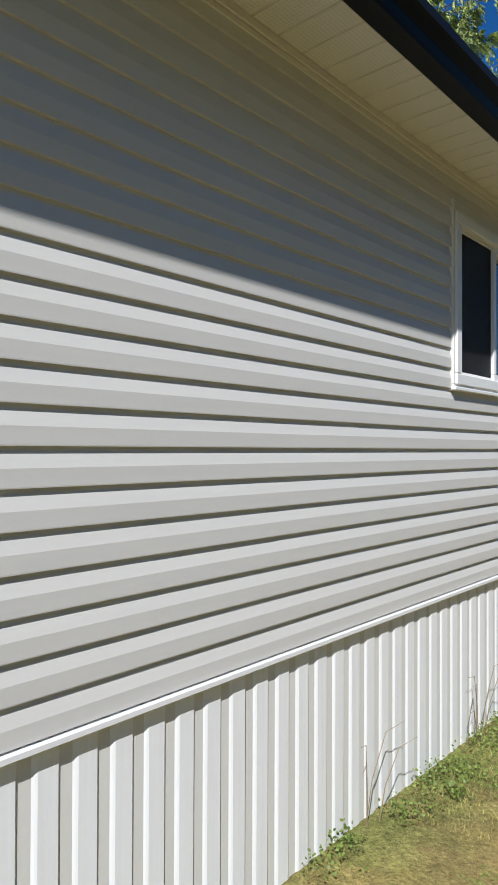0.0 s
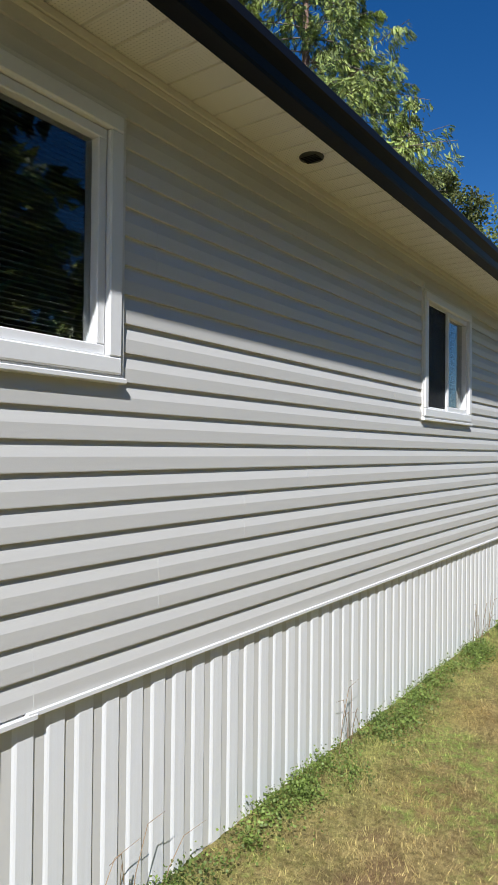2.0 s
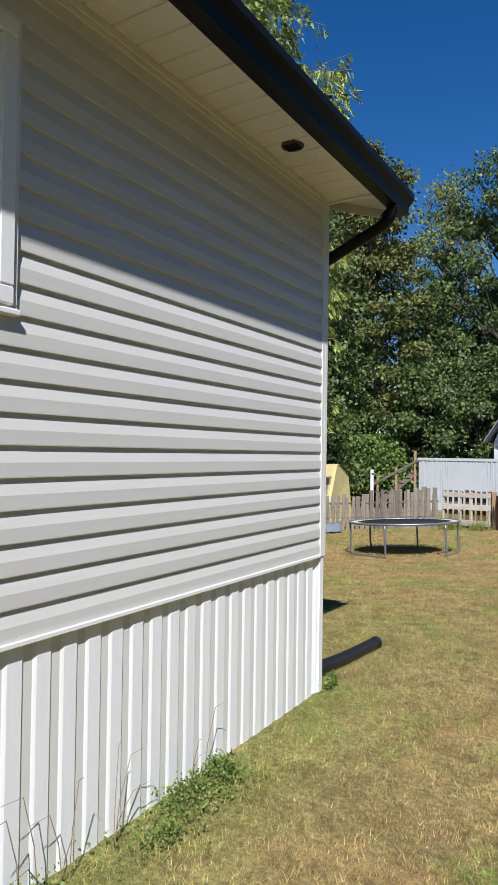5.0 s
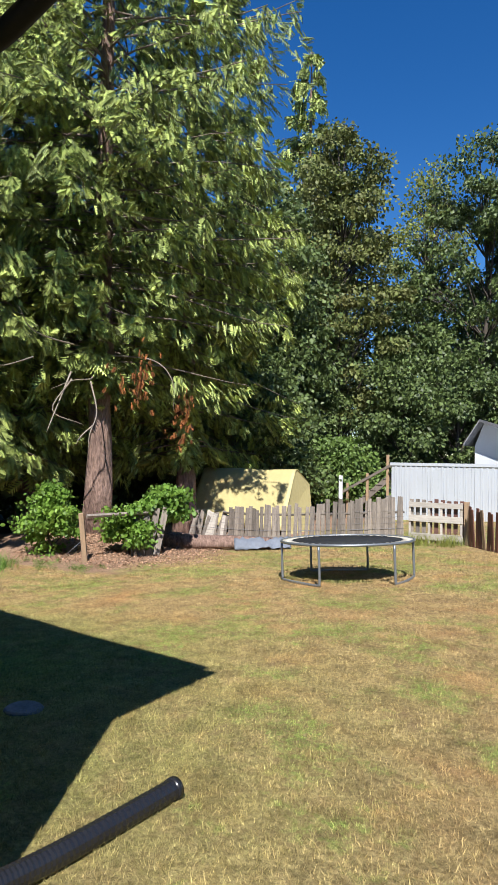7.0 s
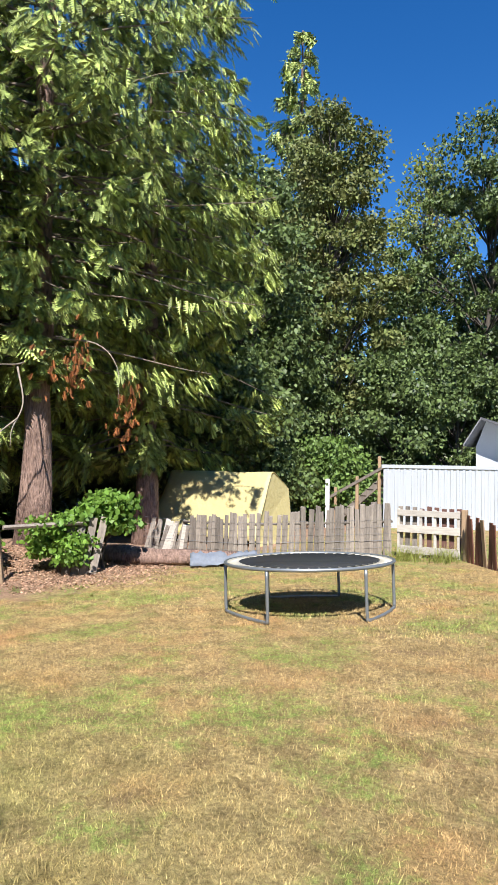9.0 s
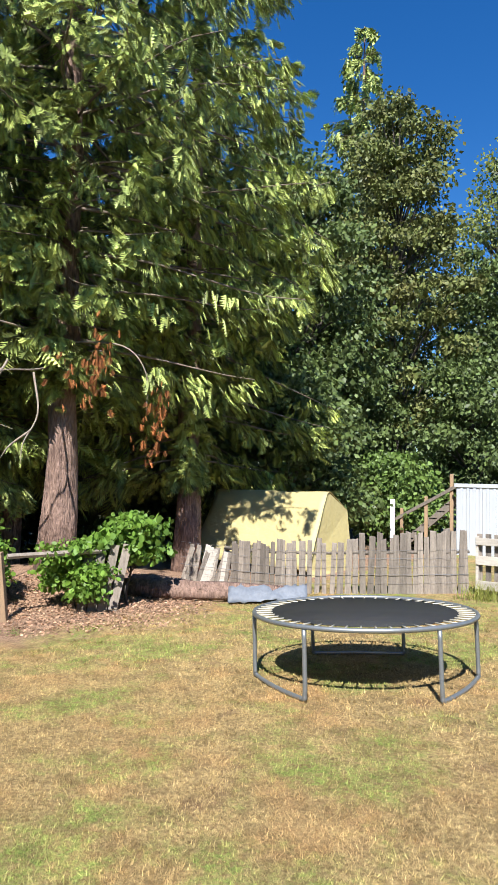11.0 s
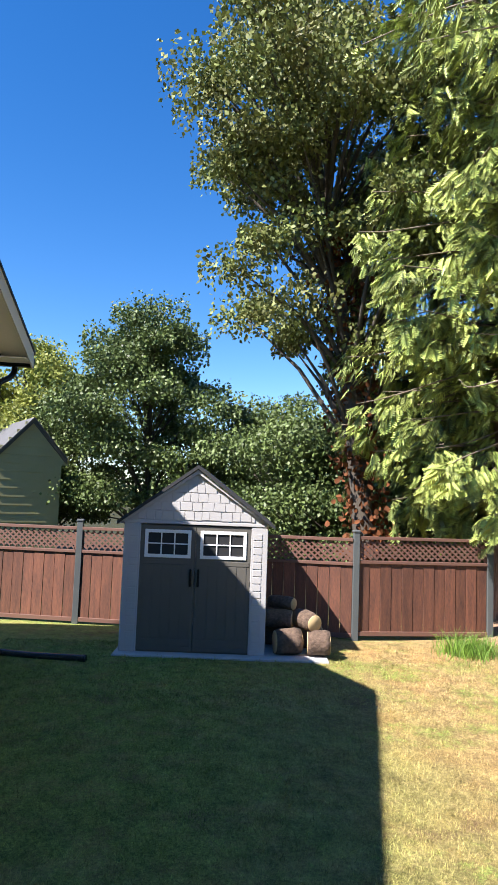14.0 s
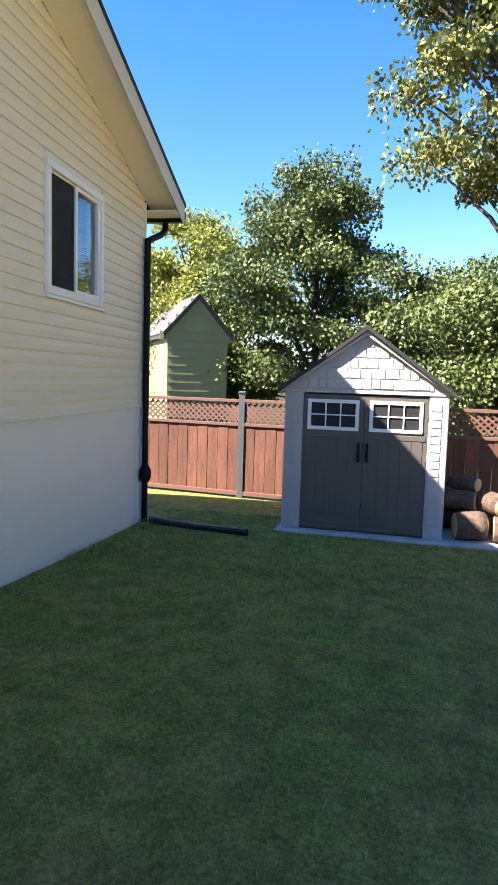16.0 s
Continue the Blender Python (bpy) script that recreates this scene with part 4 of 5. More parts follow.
# ---- picket fence, pallet and things at the end of the yard ----
rp = random.Random(11)
pk = thing("picket_fence", (-6, 13.4, -0.8), "weathered grey picket fence with uneven split boards", "fence")
line = smooth_line([(-8.55, 12.75, 0), (-7.6, 12.95, 0), (-6.2, 13.1, 0), (-4.6, 14.1, 0), (-3.35, 14.85, 0)], 14)
for a, b in zip(line, line[1:]):
    seg = (b - a).length
    n = max(1, round(seg / 0.107))
    for k in range(n):
        p = a.lerp(b, (k + 0.5) / n)
        yaw = math.degrees(math.atan2((b - a).y, (b - a).x)) + rp.uniform(-6, 6)
        lean = 14 if p.x < -7.4 else 0
        frac = (p.x + 8.55) / 5.2
        topz = (0.02 + 0.52 * frac) if p.x > -7.4 else 0.02
        zb = gz(p.x, p.y) - 0.05
        h = topz - zb + rp.uniform(-0.10, 0.05)
        bm = bmesh.new()
        w = rp.uniform(0.085, 0.125)
        add_box(bm, (-w / 2, -0.012, 0), (w / 2, 0.012, h), 0.004)
        for vv in bm.verts:
            if vv.co.z > h - 0.05:
                vv.co.z += rp.uniform(-0.03, 0.02)
        ob = part("picket", bm, GREYWOOD if p.x > -7.3 or rp.random() < 0.5 else PALEWOOD, pk)
        ob.matrix_basis = Matrix.Translation(p - pk.location + Vector((0, 0, zb + 0.0))) @ pose(0, 0, 0, rp.uniform(-2, 2) - lean * 0.5, rp.uniform(-2.5, 2.5) + lean * rp.uniform(0.2, 1.2), yaw)
for zz, wd in ((0.35, 0.008), (0.5, 0.004), (0.65, 0.004), (0.8, 0.004), (0.2, 0.004)):
    tube("wire", [p - pk.location + Vector((0.012, -0.03, gz(p.x, p.y) + zz + 0.0)) for p in line[::2]], wd * 0.6, SLATE, pk, 4)
tube("rail", [p - pk.location + Vector((0, 0.04, gz(p.x, p.y) + 0.75)) for p in line[14::6]], 0.03, GREYWOOD, pk, 6)

pal = thing("wooden_pallet_gate", (-2.52, 14.75, gz(-2.5, 14.7)), "pale weathered pallet used as a fence panel", "pallet")
g0 = gz(-2.5, 14.7)
for zz, hh in ((0.42 - g0, 0.13), (0.10 - g0, 0.16), (-0.34 - g0, 0.16)):
    box("slat", (-0.66, -0.05, zz - hh), (0.66, -0.028, zz), PALEWOOD, pal, 0.004)
for x in (-0.64, -0.16, 0.14, 0.62):
    box("stringer", (x - 0.025, -0.027, -0.02), (x + 0.025, 0.045, 0.44 - g0), PALEWOOD, pal, 0.004)
for i in range(9):
    x = -0.62 + i * 0.155
    box("back_picket", (x - 0.05, 0.06, 0.0), (x + 0.05, 0.08, 0.50 - g0 + rp.uniform(-0.05, 0.03)), REDTRIM if i > 2 else GREYWOOD, pal, 0.004)
box("end_post", (0.68, -0.02, -0.05), (0.79, 0.09, 0.47 - g0), TANWOOD, pal, 0.006)

sf = thing("plank_fence", (-1.2, 13.0, gz(-1.2, 13)), "dark brown leaning plank fence along the yard", "fence")
for i in range(22):
    p = Vector((-1.72 + 0.034 * i * 3.2, 14.5 - 0.105 * i * 1.3, 0))
    zb = gz(p.x, p.y)
    ob = box("plank", (-0.06, -0.012, -0.05), (0.06, 0.012, 0.88 + rp.uniform(-0.06, 0.06)), TANWOOD if i % 5 == 0 else REDWOOD, sf, 0.003)
    ob.matrix_basis = Matrix.Translation((p.x - sf.location.x, p.y - sf.location.y, zb - sf.location.z)) @ pose(0, 0, 0, rp.uniform(-4, 4), rp.uniform(-3, 3), -52)

# yellow tarpaulin shelter
tent = thing("tarpaulin_shelter", (-8.35, 16.2, -0.8), "faded yellow tarpaulin draped over a ridge shelter", "shelter")
nu, nv = 26, 16
tv, tf = [], []
for j in range(nv + 1):
    for i in range(nu + 1):
        u, w = i / nu, j / nv
        x = -2.1 + 3.3 * u + 0.18 * u * (1 - w) * 0.5
        if w < 0.72:
            k = w / 0.72
            y, z = -1.0 + 1.0 * k ** 1.1, 0.2 + 1.78 * k
        else:
            k = (w - 0.72) / 0.28
            y, z = 1.0 * k, 1.98 - 0.5 * k
        z += 0.03 * math.sin(u * 3.1) * (1 if w > 0.5 else 0) - 0.05 * math.sin(math.pi * u) * (w > 0.6)
        d = 0.05 * noise.noise(Vector((u * 4, w * 5, 1.0))) + 0.02 * noise.noise(Vector((u * 14, w * 6, 3)))
        tv.append((x + (0.08 if i == nu else 0) * (1 - w), y + d, z + d * 0.5))
for j in range(nv):
    for i in range(nu):
        a = j * (nu + 1) + i
        tf.append((a, a + 1, a + nu + 2, a + nu + 1))
cover = mesh("cover", tv, tf, TARP, tent, smooth=True)
sol = cover.modifiers.new("solid", "SOLIDIFY")
sol.thickness = 0.006
mesh("end_flap", [(1.28, -1.02, 0.2), (1.22, 0.98, 1.46), (1.22, 0.02, 1.93), (1.4, -0.9, 0.0), (1.4, 0.95, 0.0)], [(0, 3, 4, 1), (0, 1, 2)], TARP, tent)
for x in (-2.05, 1.15):
    tube("pole", [(x, 0.0, 0), (x, 0, 1.9)], 0.03, TANWOOD, tent, 6)

# white sheet-metal deck skirt, stair and neighbouring house
deck = thing("raised_deck", (-3.5, 22.0, -0.8), "raised deck clad in white ribbed metal sheet", "deck")
dx0, dx1 = -2.6, 5.0
for i in range(int((dx1 - dx0) / 0.19)):
    x = dx0 + i * 0.19
    box("sheet", (x, -0.012, 0.0), (x + 0.11, 0.012, 2.1), CREAMMETAL, deck, 0.004)
    box("sheet", (x + 0.112, -0.03, 0.0), (x + 0.188, -0.006, 2.1), CREAMMETAL, deck, 0.004)
box("platform", (dx0 - 0.05, 0.0, 2.1), (dx1, 3.0, 2.16), HOUSEPAINT, deck, 0.005)
box("trim", (dx0 - 0.06, -0.05, 2.06), (dx1, -0.032, 2.17), CREAMMETAL, deck, 0.004)
box("end_sheet", (dx0 - 0.02, 0.015, 0.0), (dx0, 2.9, 2.1), CREAMMETAL, deck, 0)
st = thing("outdoor_stair", (-6.2, 22.3, -0.8), "weathered wooden stair with a sloping handrail", "stair")
for i in range(8):
    box("tread", (-1.9 + i * 0.25, 0.0, 0.18 + i * 0.22), (-1.62 + i * 0.25, 0.9, 0.22 + i * 0.22), GREYWOOD, st, 0.003)
for x, h in ((-1.75, 1.35), (-0.95, 1.75), (-0.15, 2.45)):
    box("post", (x - 0.05, -0.06, 0), (x + 0.05, 0.0, h), TANWOOD, st, 0.004)
box("handrail", (-2.2, -0.10, 0), (0.1, -0.055, 0.10), GREYWOOD, st, 0.004, m=Matrix.Translation((0, 0, 2.02)) @ pose(0, 0, 0, 0, -29, 0))
box("stringer", (-2.1, 0.0, 0), (0.1, 0.05, 0.22), GREYWOOD, st, 0.004, m=Matrix.Translation((0, 0, 1.55)) @ pose(0, 0, 0, 0, -41, 0))
wp = box("white_post", (-7.95, 21.4, -0.9), (-7.83, 21.5, 0.85), TRIM, None, 0.005)
tagged(wp, "white painted post among bushes", "post")

nh = thing("neighbour_house", (-3.6, 25.8, -0.8), "grey-white neighbouring house with a grey shingle roof", "house")
box("wall", (-0.35, 0.0, 0), (8, 0.15, 2.9), HOUSEPAINT, nh, 0.0)
box("wall", (-0.35, 0.16, 0), (-0.2, 6, 2.9), HOUSEPAINT, nh, 0.0)
prism("gable_wall", [(-0.35, 0), (2.4, 0), (2.4, 0.1), (0.0, 0.92)], 0.12, HOUSEPAINT, nh, m=Matrix(((0, 1, 0, 0), (1, 0, 0, 0.02), (0, 0, 1, 2.9), (0, 0, 0, 1))))
for s in (-1, 1):
    x_e = -0.6 if s < 0 else 4.0
    bm = bmesh.new()
    bv = [bm.verts.new((x, y, z)) for y in (-0.9, 6.2) for x, z in ((0, 3.90), (x_e, 2.95 if s < 0 else 2.35), (x_e, 2.87 if s < 0 else 2.27), (0, 3.82))]
    for q in [(i, (i + 1) % 4, (i + 1) % 4 + 4, i + 4) for i in range(4)] + [(0, 1, 2, 3), (4, 5, 6, 7)]:
        bm.faces.new([bv[i] for i in q])
    part("roof", bm, material("grey_roof", (0.20, 0.20, 0.205), 0.9, var=0.2, scale=4, fine=90, bump=0.3) if s < 0 else SHINGLE, nh, "grey shingle roof")
wn_ = box("window", (0.55, -0.03, 1.9), (1.25, 0.0, 2.85), TRIM, nh, 0.01)
for j in range(2):
    box("pane", (0.62, -0.04, 1.97 + j * 0.43), (1.18, -0.031, 2.37 + j * 0.43), DARKPANE, wn_, 0)

# ---- olive outbuilding behind the board fence ----
gs = thing("olive_outbuilding", (-19.5, -2.25, -0.9), "olive green lap-sided outbuilding with a grey shingle roof", "outbuilding")
gs.rotation_euler = (0, 0, radians(29))
EH, PH, HWD = 3.35, 4.36, 0.92     # eave, peak, half width
box("wall", (-4.4, -HWD - 0.0, 0), (0, -HWD + 0.12, 3.3), GREENLAP, gs, 0)
box("wall", (-4.4, HWD - 0.12, 0), (0, HWD, 3.3), GREENLAP, gs, 0)
for i in range(19):
    z = 0.1 + i * 0.25
    top = z + 0.25
    w = HWD if top < EH else max(0.05, HWD * (PH - z) / (PH - EH))
    if z > PH - 0.05:
        break
    prism("lap_board", [(0.0, 0.0), (0.03, 0.0), (0.008, min(0.255, PH - z)), (0.0, min(0.255, PH - z))], 2 * w, GREENLAP, gs, m=Matrix.Translation((0, w, z)) @ pose(0, 0, 0, 0, 0, -90))
for s in (-1, 1):
    bm = bmesh.new()
    far_y = s * (HWD + 0.14)
    zz = PH + 0.06 - (PH - EH) * (HWD + 0.14) / HWD
    bv = [bm.verts.new((x, y, z)) for x in (-4.5, 0.10) for y, z in ((0, PH + 0.10), (far_y, zz + 0.02), (far_y, zz - 0.10), (0, PH - 0.03))]
    for q in [(i, (i + 1) % 4, (i + 1) % 4 + 4, i + 4) for i in range(4)] + [(0, 1, 2, 3), (4, 5, 6, 7)]:
        bm.faces.new([bv[i] for i in q])
    part("bargeboard", bm, GREENTRIM, gs, "dark olive bargeboard and eave")
    bm = bmesh.new()
    bv = [bm.verts.new((x, y, z)) for x in (-4.5, 0.11) for y, z in ((0, PH + 0.14), (far_y * 1.02, zz + 0.055), (far_y * 1.02, zz + 0.024), (0, PH + 0.104))]
    for q in [(i, (i + 1) % 4, (i + 1) % 4 + 4, i + 4) for i in range(4)] + [(0, 1, 2, 3), (4, 5, 6, 7)]:
        bm.faces.new([bv[i] for i in q])
    part("roof", bm, material("grey_roof_shingles", (0.10, 0.10, 0.105), 0.9, var=0.2, scale=4, fine=60, bump=0.3) if s < 0 else SHINGLE, gs, "grey shingle roof")

# ---- broken rail fence, log and stones ----
br = thing("broken_rail_fence", (-7.8, 8.25, gz(-7.8, 8.25)), "broken wooden fence with a leaning post, rail and boards", "fence")
ob = box("post", (-0.05, -0.05, -0.1), (0.05, 0.05, 1.0), TANWOOD, br, 0.006)
ob.matrix_basis = pose(0, 0, 0, 4, -5, 35)
bx, by = -7.2 + 7.8, 9.72 - 8.25
dz = gz(-7.2, 9.7) - gz(-7.8, 8.25)
for i in range(4):
    ob = box("board", (-0.068, -0.012, -0.05), (0.068, 0.012, 1.02 + rp.uniform(-0.05, 0.05)), GREYWOOD, br, 0.004)
    ob.matrix_basis = Matrix.Translation((bx - 0.28 + 0.105 * i, by - 0.36 + 0.115 * i, dz)) @ pose(0, 0, 0, -4, 6 + 2 * i, 48)
tube("rail", [(0.02, 0.0, 0.93), (bx - 0.1, by - 0.1, dz + 0.93)], 0.042, GREYWOOD, br, 6, smooth=False)
tube("wire", [(0.0, 0, 0.5), (-0.25, -0.4, 0.1)], 0.004, STEEL, br, 5)

lg = thing("fallen_log", (-6.5, 11.3, gz(-6.5, 11.3)), "fallen peeling log lying on wood chips", "log")
tube("trunk", [(-1.6, -0.75, 0.2), (-0.9, -0.35, 0.17), (0, 0.35, 0.16), (0.85, 1.15, 0.13)], [0.13, 0.17, 0.165, 0.13], BARK, lg, 12, wobble=0.25)
tube("trunk", [(-2.1, -0.2, 0.22), (-1.4, 0.05, 0.2), (-0.5, 0.3, 0.16)], [0.10, 0.13, 0.1], BARK, lg, 10, wobble=0.3)
bt = thing("blue_grey_tarpaulin", (-5.9, 12.1, gz(-5.9, 12.1)), "crumpled grey-blue tarpaulin over a log", "tarpaulin")
tv, tf = [], []
for j in range(11):
    for i in range(21):
        u, w = i / 20 - 0.5, j / 10 - 0.5
        z = 0.25 * math.exp(-(w * 2.6) ** 2) + 0.08 * noise.noise(Vector((u * 5, w * 5, 7))) + 0.07 * noise.noise(Vector((u * 13, w * 9, 2))) + 0.02
        tv.append((u * 0.95 + w * -0.3, u * 1.0 + w * 0.4, max(0.01, z)))
for j in range(10):
    for i in range(20):
        a = j * 21 + i
        tf.append((a, a + 1, a + 22, a + 21))
sheet = mesh("sheet", tv, tf, BLUETARP, bt, smooth=True)
sol = sheet.modifiers.new("solid", "SOLIDIFY")
sol.thickness = 0.008

for x, y, r in ((-1.86, 1.76, 0.145), (-1.98, 1.30, 0.16)):
    vs = [(r * (1 + 0.14 * noise.noise(Vector((math.cos(a) * 1.5 + x, math.sin(a) * 1.5, y)))) * math.cos(a), r * 0.85 * math.sin(a)) for a in [2 * math.pi * k / 14 for k in range(14)]]
    vv = [(p, q, -0.04) for p, q in vs] + [(p, q, 0.015) for p, q in vs] + [(p * 0.93, q * 0.93, 0.025) for p, q in vs]
    ff = [(k, (k + 1) % 14, (k + 1) % 14 + 14, k + 14) for k in range(14)] + [(k + 14, (k + 1) % 14 + 14, (k + 1) % 14 + 28, k + 28) for k in range(14)] + [tuple(range(28, 42))]
    s = mesh("stepping_stone", vv, ff, SLATE)
    s.location = (x, y, gz(x, y))
    tagged(s, "dark grey stepping stone set in shaded grass", "stepping stone", "stepping stones")


# ---- trees ----
def frond_shape(n=7, width=0.36):
    """A flat feathery frond along +y: leaflets to both sides of a drooping stem."""
    stem = [(0.0, k / n, -0.16 * (k / n) ** 2) for k in range(n + 1)]
    v, f = list(stem), []
    for k in range(n):
        t = (k + 0.5) / n
        w = width * (math.sin(math.pi * (0.16 + 0.80 * t)) ** 0.8) * (0.85 if k % 2 else 1.1) + 0.02
        for s in (-1, 1):
            v.append((s * w, t + 0.62 * w, stem[k][2] - 0.42 * w))
            f.append((k, len(v) - 1, k + 1))
    return np.array(v), np.array(f)


def small_leaf():
    """A folded leaf of two faces, along +y."""
    return np.array([(0, 0, 0), (-0.36, 0.5, 0.09), (0, 1.0, 0), (0.36, 0.5, 0.09)]), np.array([(0, 2, 1), (0, 3, 2)])


def leaf_shape():
    """A broad lobed leaf, along +y."""
    v = np.array([(0, 0, 0), (-0.32, 0.30, 0.07), (-0.38, 0.75, 0.05), (0, 1.05, -0.04), (0.38, 0.75, 0.05), (0.32, 0.30, 0.07)])
    return v, np.array([(0, 3, 1), (1, 3, 2), (0, 5, 3), (5, 4, 3)])


SPV, SPF = frond_shape(6, 0.40)
LFV, LFF = leaf_shape()
SLV, SLF = small_leaf()
SPV3, SPF3 = frond_shape(3, 0.3)


def cedar(x, y, height, radius, low, seed, trunk_r=0.33, branches=120, sprays=60, size=0.36, leaf=CEDARLEAF, label="tall western red cedar with drooping green boughs", lean=(0, 0), shape=(SPV, SPF), top=1.0, open_to=None, opening=0.25):
    rng = np.random.default_rng(seed)
    zb = gz(x, y)
    t = thing("cedar_tree", (x, y, zb), label, "tree")
    N = 22
    pts = [(lean[0] * (k / N) ** 1.3 * height, lean[1] * (k / N) ** 1.3 * height, height * k / N) for k in range(N + 1)]
    rad = [trunk_r * (1 - 0.93 * k / N) + trunk_r * 0.45 * math.exp(-height * k / N / 0.5) for k in range(N + 1)]
    pts[0] = (0, 0, -0.35)
    tube("trunk", pts, rad, BARK, t, 16, "red-brown fibrous trunk", wobble=0.5)
    limbs, P_, D_, N_, S_ = [], [], [], [], []
    for b in range(branches):
        q = (b + rng.uniform(0, 1)) / branches
        z0 = low + (height - low) * q ** 1.45 * top
        az = b * 2.39996 + rng.uniform(-0.5, 0.5)
        prof = radius * (min(1.0, 0.55 + 1.8 * q) if q < 0.3 else 1.06 - 0.98 * ((q - 0.3) / 0.7) ** 1.6)
        L = max(0.4, prof * rng.uniform(0.7, 1.12))
        dirn = np.array([math.cos(az), math.sin(az)])
        if open_to is not None and math.cos(az - open_to) > opening:
            L = min(L, max(0.35, (z0 - 3.1) / 1.35))
        drop = rng.uniform(0.14, 0.42) * (1.25 - 0.75 * q)
        lx, ly = lean[0] * (z0 / height) ** 1.3 * height, lean[1] * (z0 / height) ** 1.3 * height
        line_ = []
        for k in range(8):
            s = k / 7
            sway = 0.13 * L * s * math.sin(4.2 * s + b)
            line_.append((lx + dirn[0] * L * s - dirn[1] * sway, ly + dirn[1] * L * s + dirn[0] * sway, z0 + L * (0.12 * s - drop * 2.0 * s * s + drop * 1.1 * s ** 3)))
        limbs.append(tube_data(line_, [0.026 * (L / 4) * (1 - 0.85 * k / 7) + 0.004 for k in range(8)], 5, False))
        n = int(sprays * (0.25 + L / radius))
        m = max(6, int(L * 3.6))
        tuft_s, tuft_o, which = rng.uniform(0.12, 1.0, m) ** 0.75, rng.normal(0, 1.15, m), rng.integers(0, m, n)
        tuft_s[0], tuft_s[1], tuft_o[0] = 0.98, 0.86, 0.0
        tuft_d, tuft_k = rng.normal(0, 0.28, (m, 3)), rng.uniform(0.7, 1.3, m)
        s = np.clip(tuft_s[which] + rng.normal(0, 0.03, n), 0.02, 0.999)
        base = np.array(line_)
        idx = np.clip((s * 7).astype(int), 0, 6)
        fr = (s * 7 - idx)[:, None]
        p = base[idx] * (1 - fr) + base[idx + 1] * fr
        out = np.array([dirn[0], dirn[1], 0])
        side = np.array([-dirn[1], dirn[0], 0])
        off = (tuft_o[which] + rng.normal(0, 0.25, n)) * 0.36 * (L / 3.5) * (0.35 + np.sin(np.pi * np.minimum(s, 0.98)))
        p = p + off[:, None] * side
        p[:, 2] -= np.abs(rng.normal(0, 1, n)) * 0.20 + np.abs(off) * 0.35
        d = out * 0.55 + side * (np.sign(off) * 0.42)[:, None] + np.array([0, 0, -1.0]) * rng.uniform(0.3, 1.2, n)[:, None] + tuft_d[which] + rng.normal(0, 0.16, (n, 3))
        face = out * 0.75 + np.array([0, 0, 0.65]) + tuft_d[which][:, ::-1] * 1.2 + rng.normal(0, 0.22, (n, 3))
        P_.append(p)
        D_.append(d)
        N_.append(face)
        S_.append(rng.uniform(0.6, 1.3, n) * size * tuft_k[which])
    v, f = merge(limbs)
    tagged(mesh("bough_growth", v, f, BOUGH, t, "thin bare grey-brown boughs", smooth=True), kind="stuff")
    P_, D_, N_, S_ = np.concatenate(P_), np.concatenate(D_), np.concatenate(N_), np.concatenate(S_)
    V, F = strew(shape[0], shape[1], P_, facing(D_, N_), S_)
    tagged(fast("crown", V, F, leaf, t, "hanging sprays of green foliage"), kind="stuff")
    return t, rng


def broadleaf(name, x, y, height, radius, low, seed, leaves=16000, size=0.17, leaf=MAPLELEAF, bark=GREYBARK, trunk_r=0.16, label="leafy broadleaf tree", lean=(0, 0), clumps=60, clump_r=0.75, squash=1.0, category="tree", zbase=None, shape=None):
    rng = np.random.default_rng(seed)
    zb = gz(x, y) if zbase is None else zbase
    t = thing(name, (x, y, zb), label, category)
    N = 8
    pts = [(lean[0] * k / N + 0.08 * height * 0.1 * math.sin(k * 1.7 + seed), lean[1] * k / N + 0.05 * math.cos(k * 1.3 + seed), height * 0.9 * k / N - (0.3 if k == 0 else 0)) for k in range(N + 1)]
    chunks = [tube_data(pts, [trunk_r * (1 - 0.85 * k / N) for k in range(N + 1)], 9, False, 0.3)]
    cz, ch = (low + height) / 2, (height - low) / 2
    cen = []
    while len(cen) < clumps:
        p = rng.uniform(-1, 1, 3)
        r = np.linalg.norm(p)
        if 0.30 < r < 1.0 + rng.uniform(-0.1, 0.12):
            k = 1 - 0.35 * max(0, p[2]) * squash
            cen.append((lean[0] * (cz + p[2] * ch) / height + p[0] * radius * k, lean[1] * (cz + p[2] * ch) / height + p[1] * radius * k, cz + p[2] * ch))
    for c in cen:
        k = min(N - 1, max(1, int(N * (c[2] - radius * 0.5) / (height * 0.9))))
        a = Vector(pts[k])
        b = Vector(c)
        m = a.lerp(b, 0.5) + Vector((0, 0, 0.08 * (b - a).length))
        chunks.append(tube_data([a, m, b], [trunk_r * 0.32 * (1 - k / N * 0.6), trunk_r * 0.18, 0.008], 5, False))
    v, f = merge(chunks)
    mesh("trunk", v, f, bark, t, "branching trunk and limbs", smooth=True)
    cen = np.array(cen)
    per = leaves // clumps
    wgt = rng.uniform(0.65, 1.3, clumps)
    P_ = np.repeat(cen, per, axis=0) + np.clip(rng.normal(0, 1, (clumps * per, 3)), -1.7, 1.7) * np.repeat(wgt, per)[:, None] * np.array([clump_r, clump_r, clump_r * 0.5]) * 0.6
    D_ = np.tile(np.array([0, 0, -0.55]), (len(P_), 1)) + (P_ - np.repeat(cen, per, axis=0)) * 0.5
    lv, lf = shape or (SLV, SLF)
    V, F = strew(lv, lf, P_, turns(rng, len(P_), D_, 0.6), rng.uniform(0.6, 1.3, len(P_)) * size)
    tagged(fast("crown", V, F, leaf, t, "dense leaves with gaps"), kind="stuff")
    return t


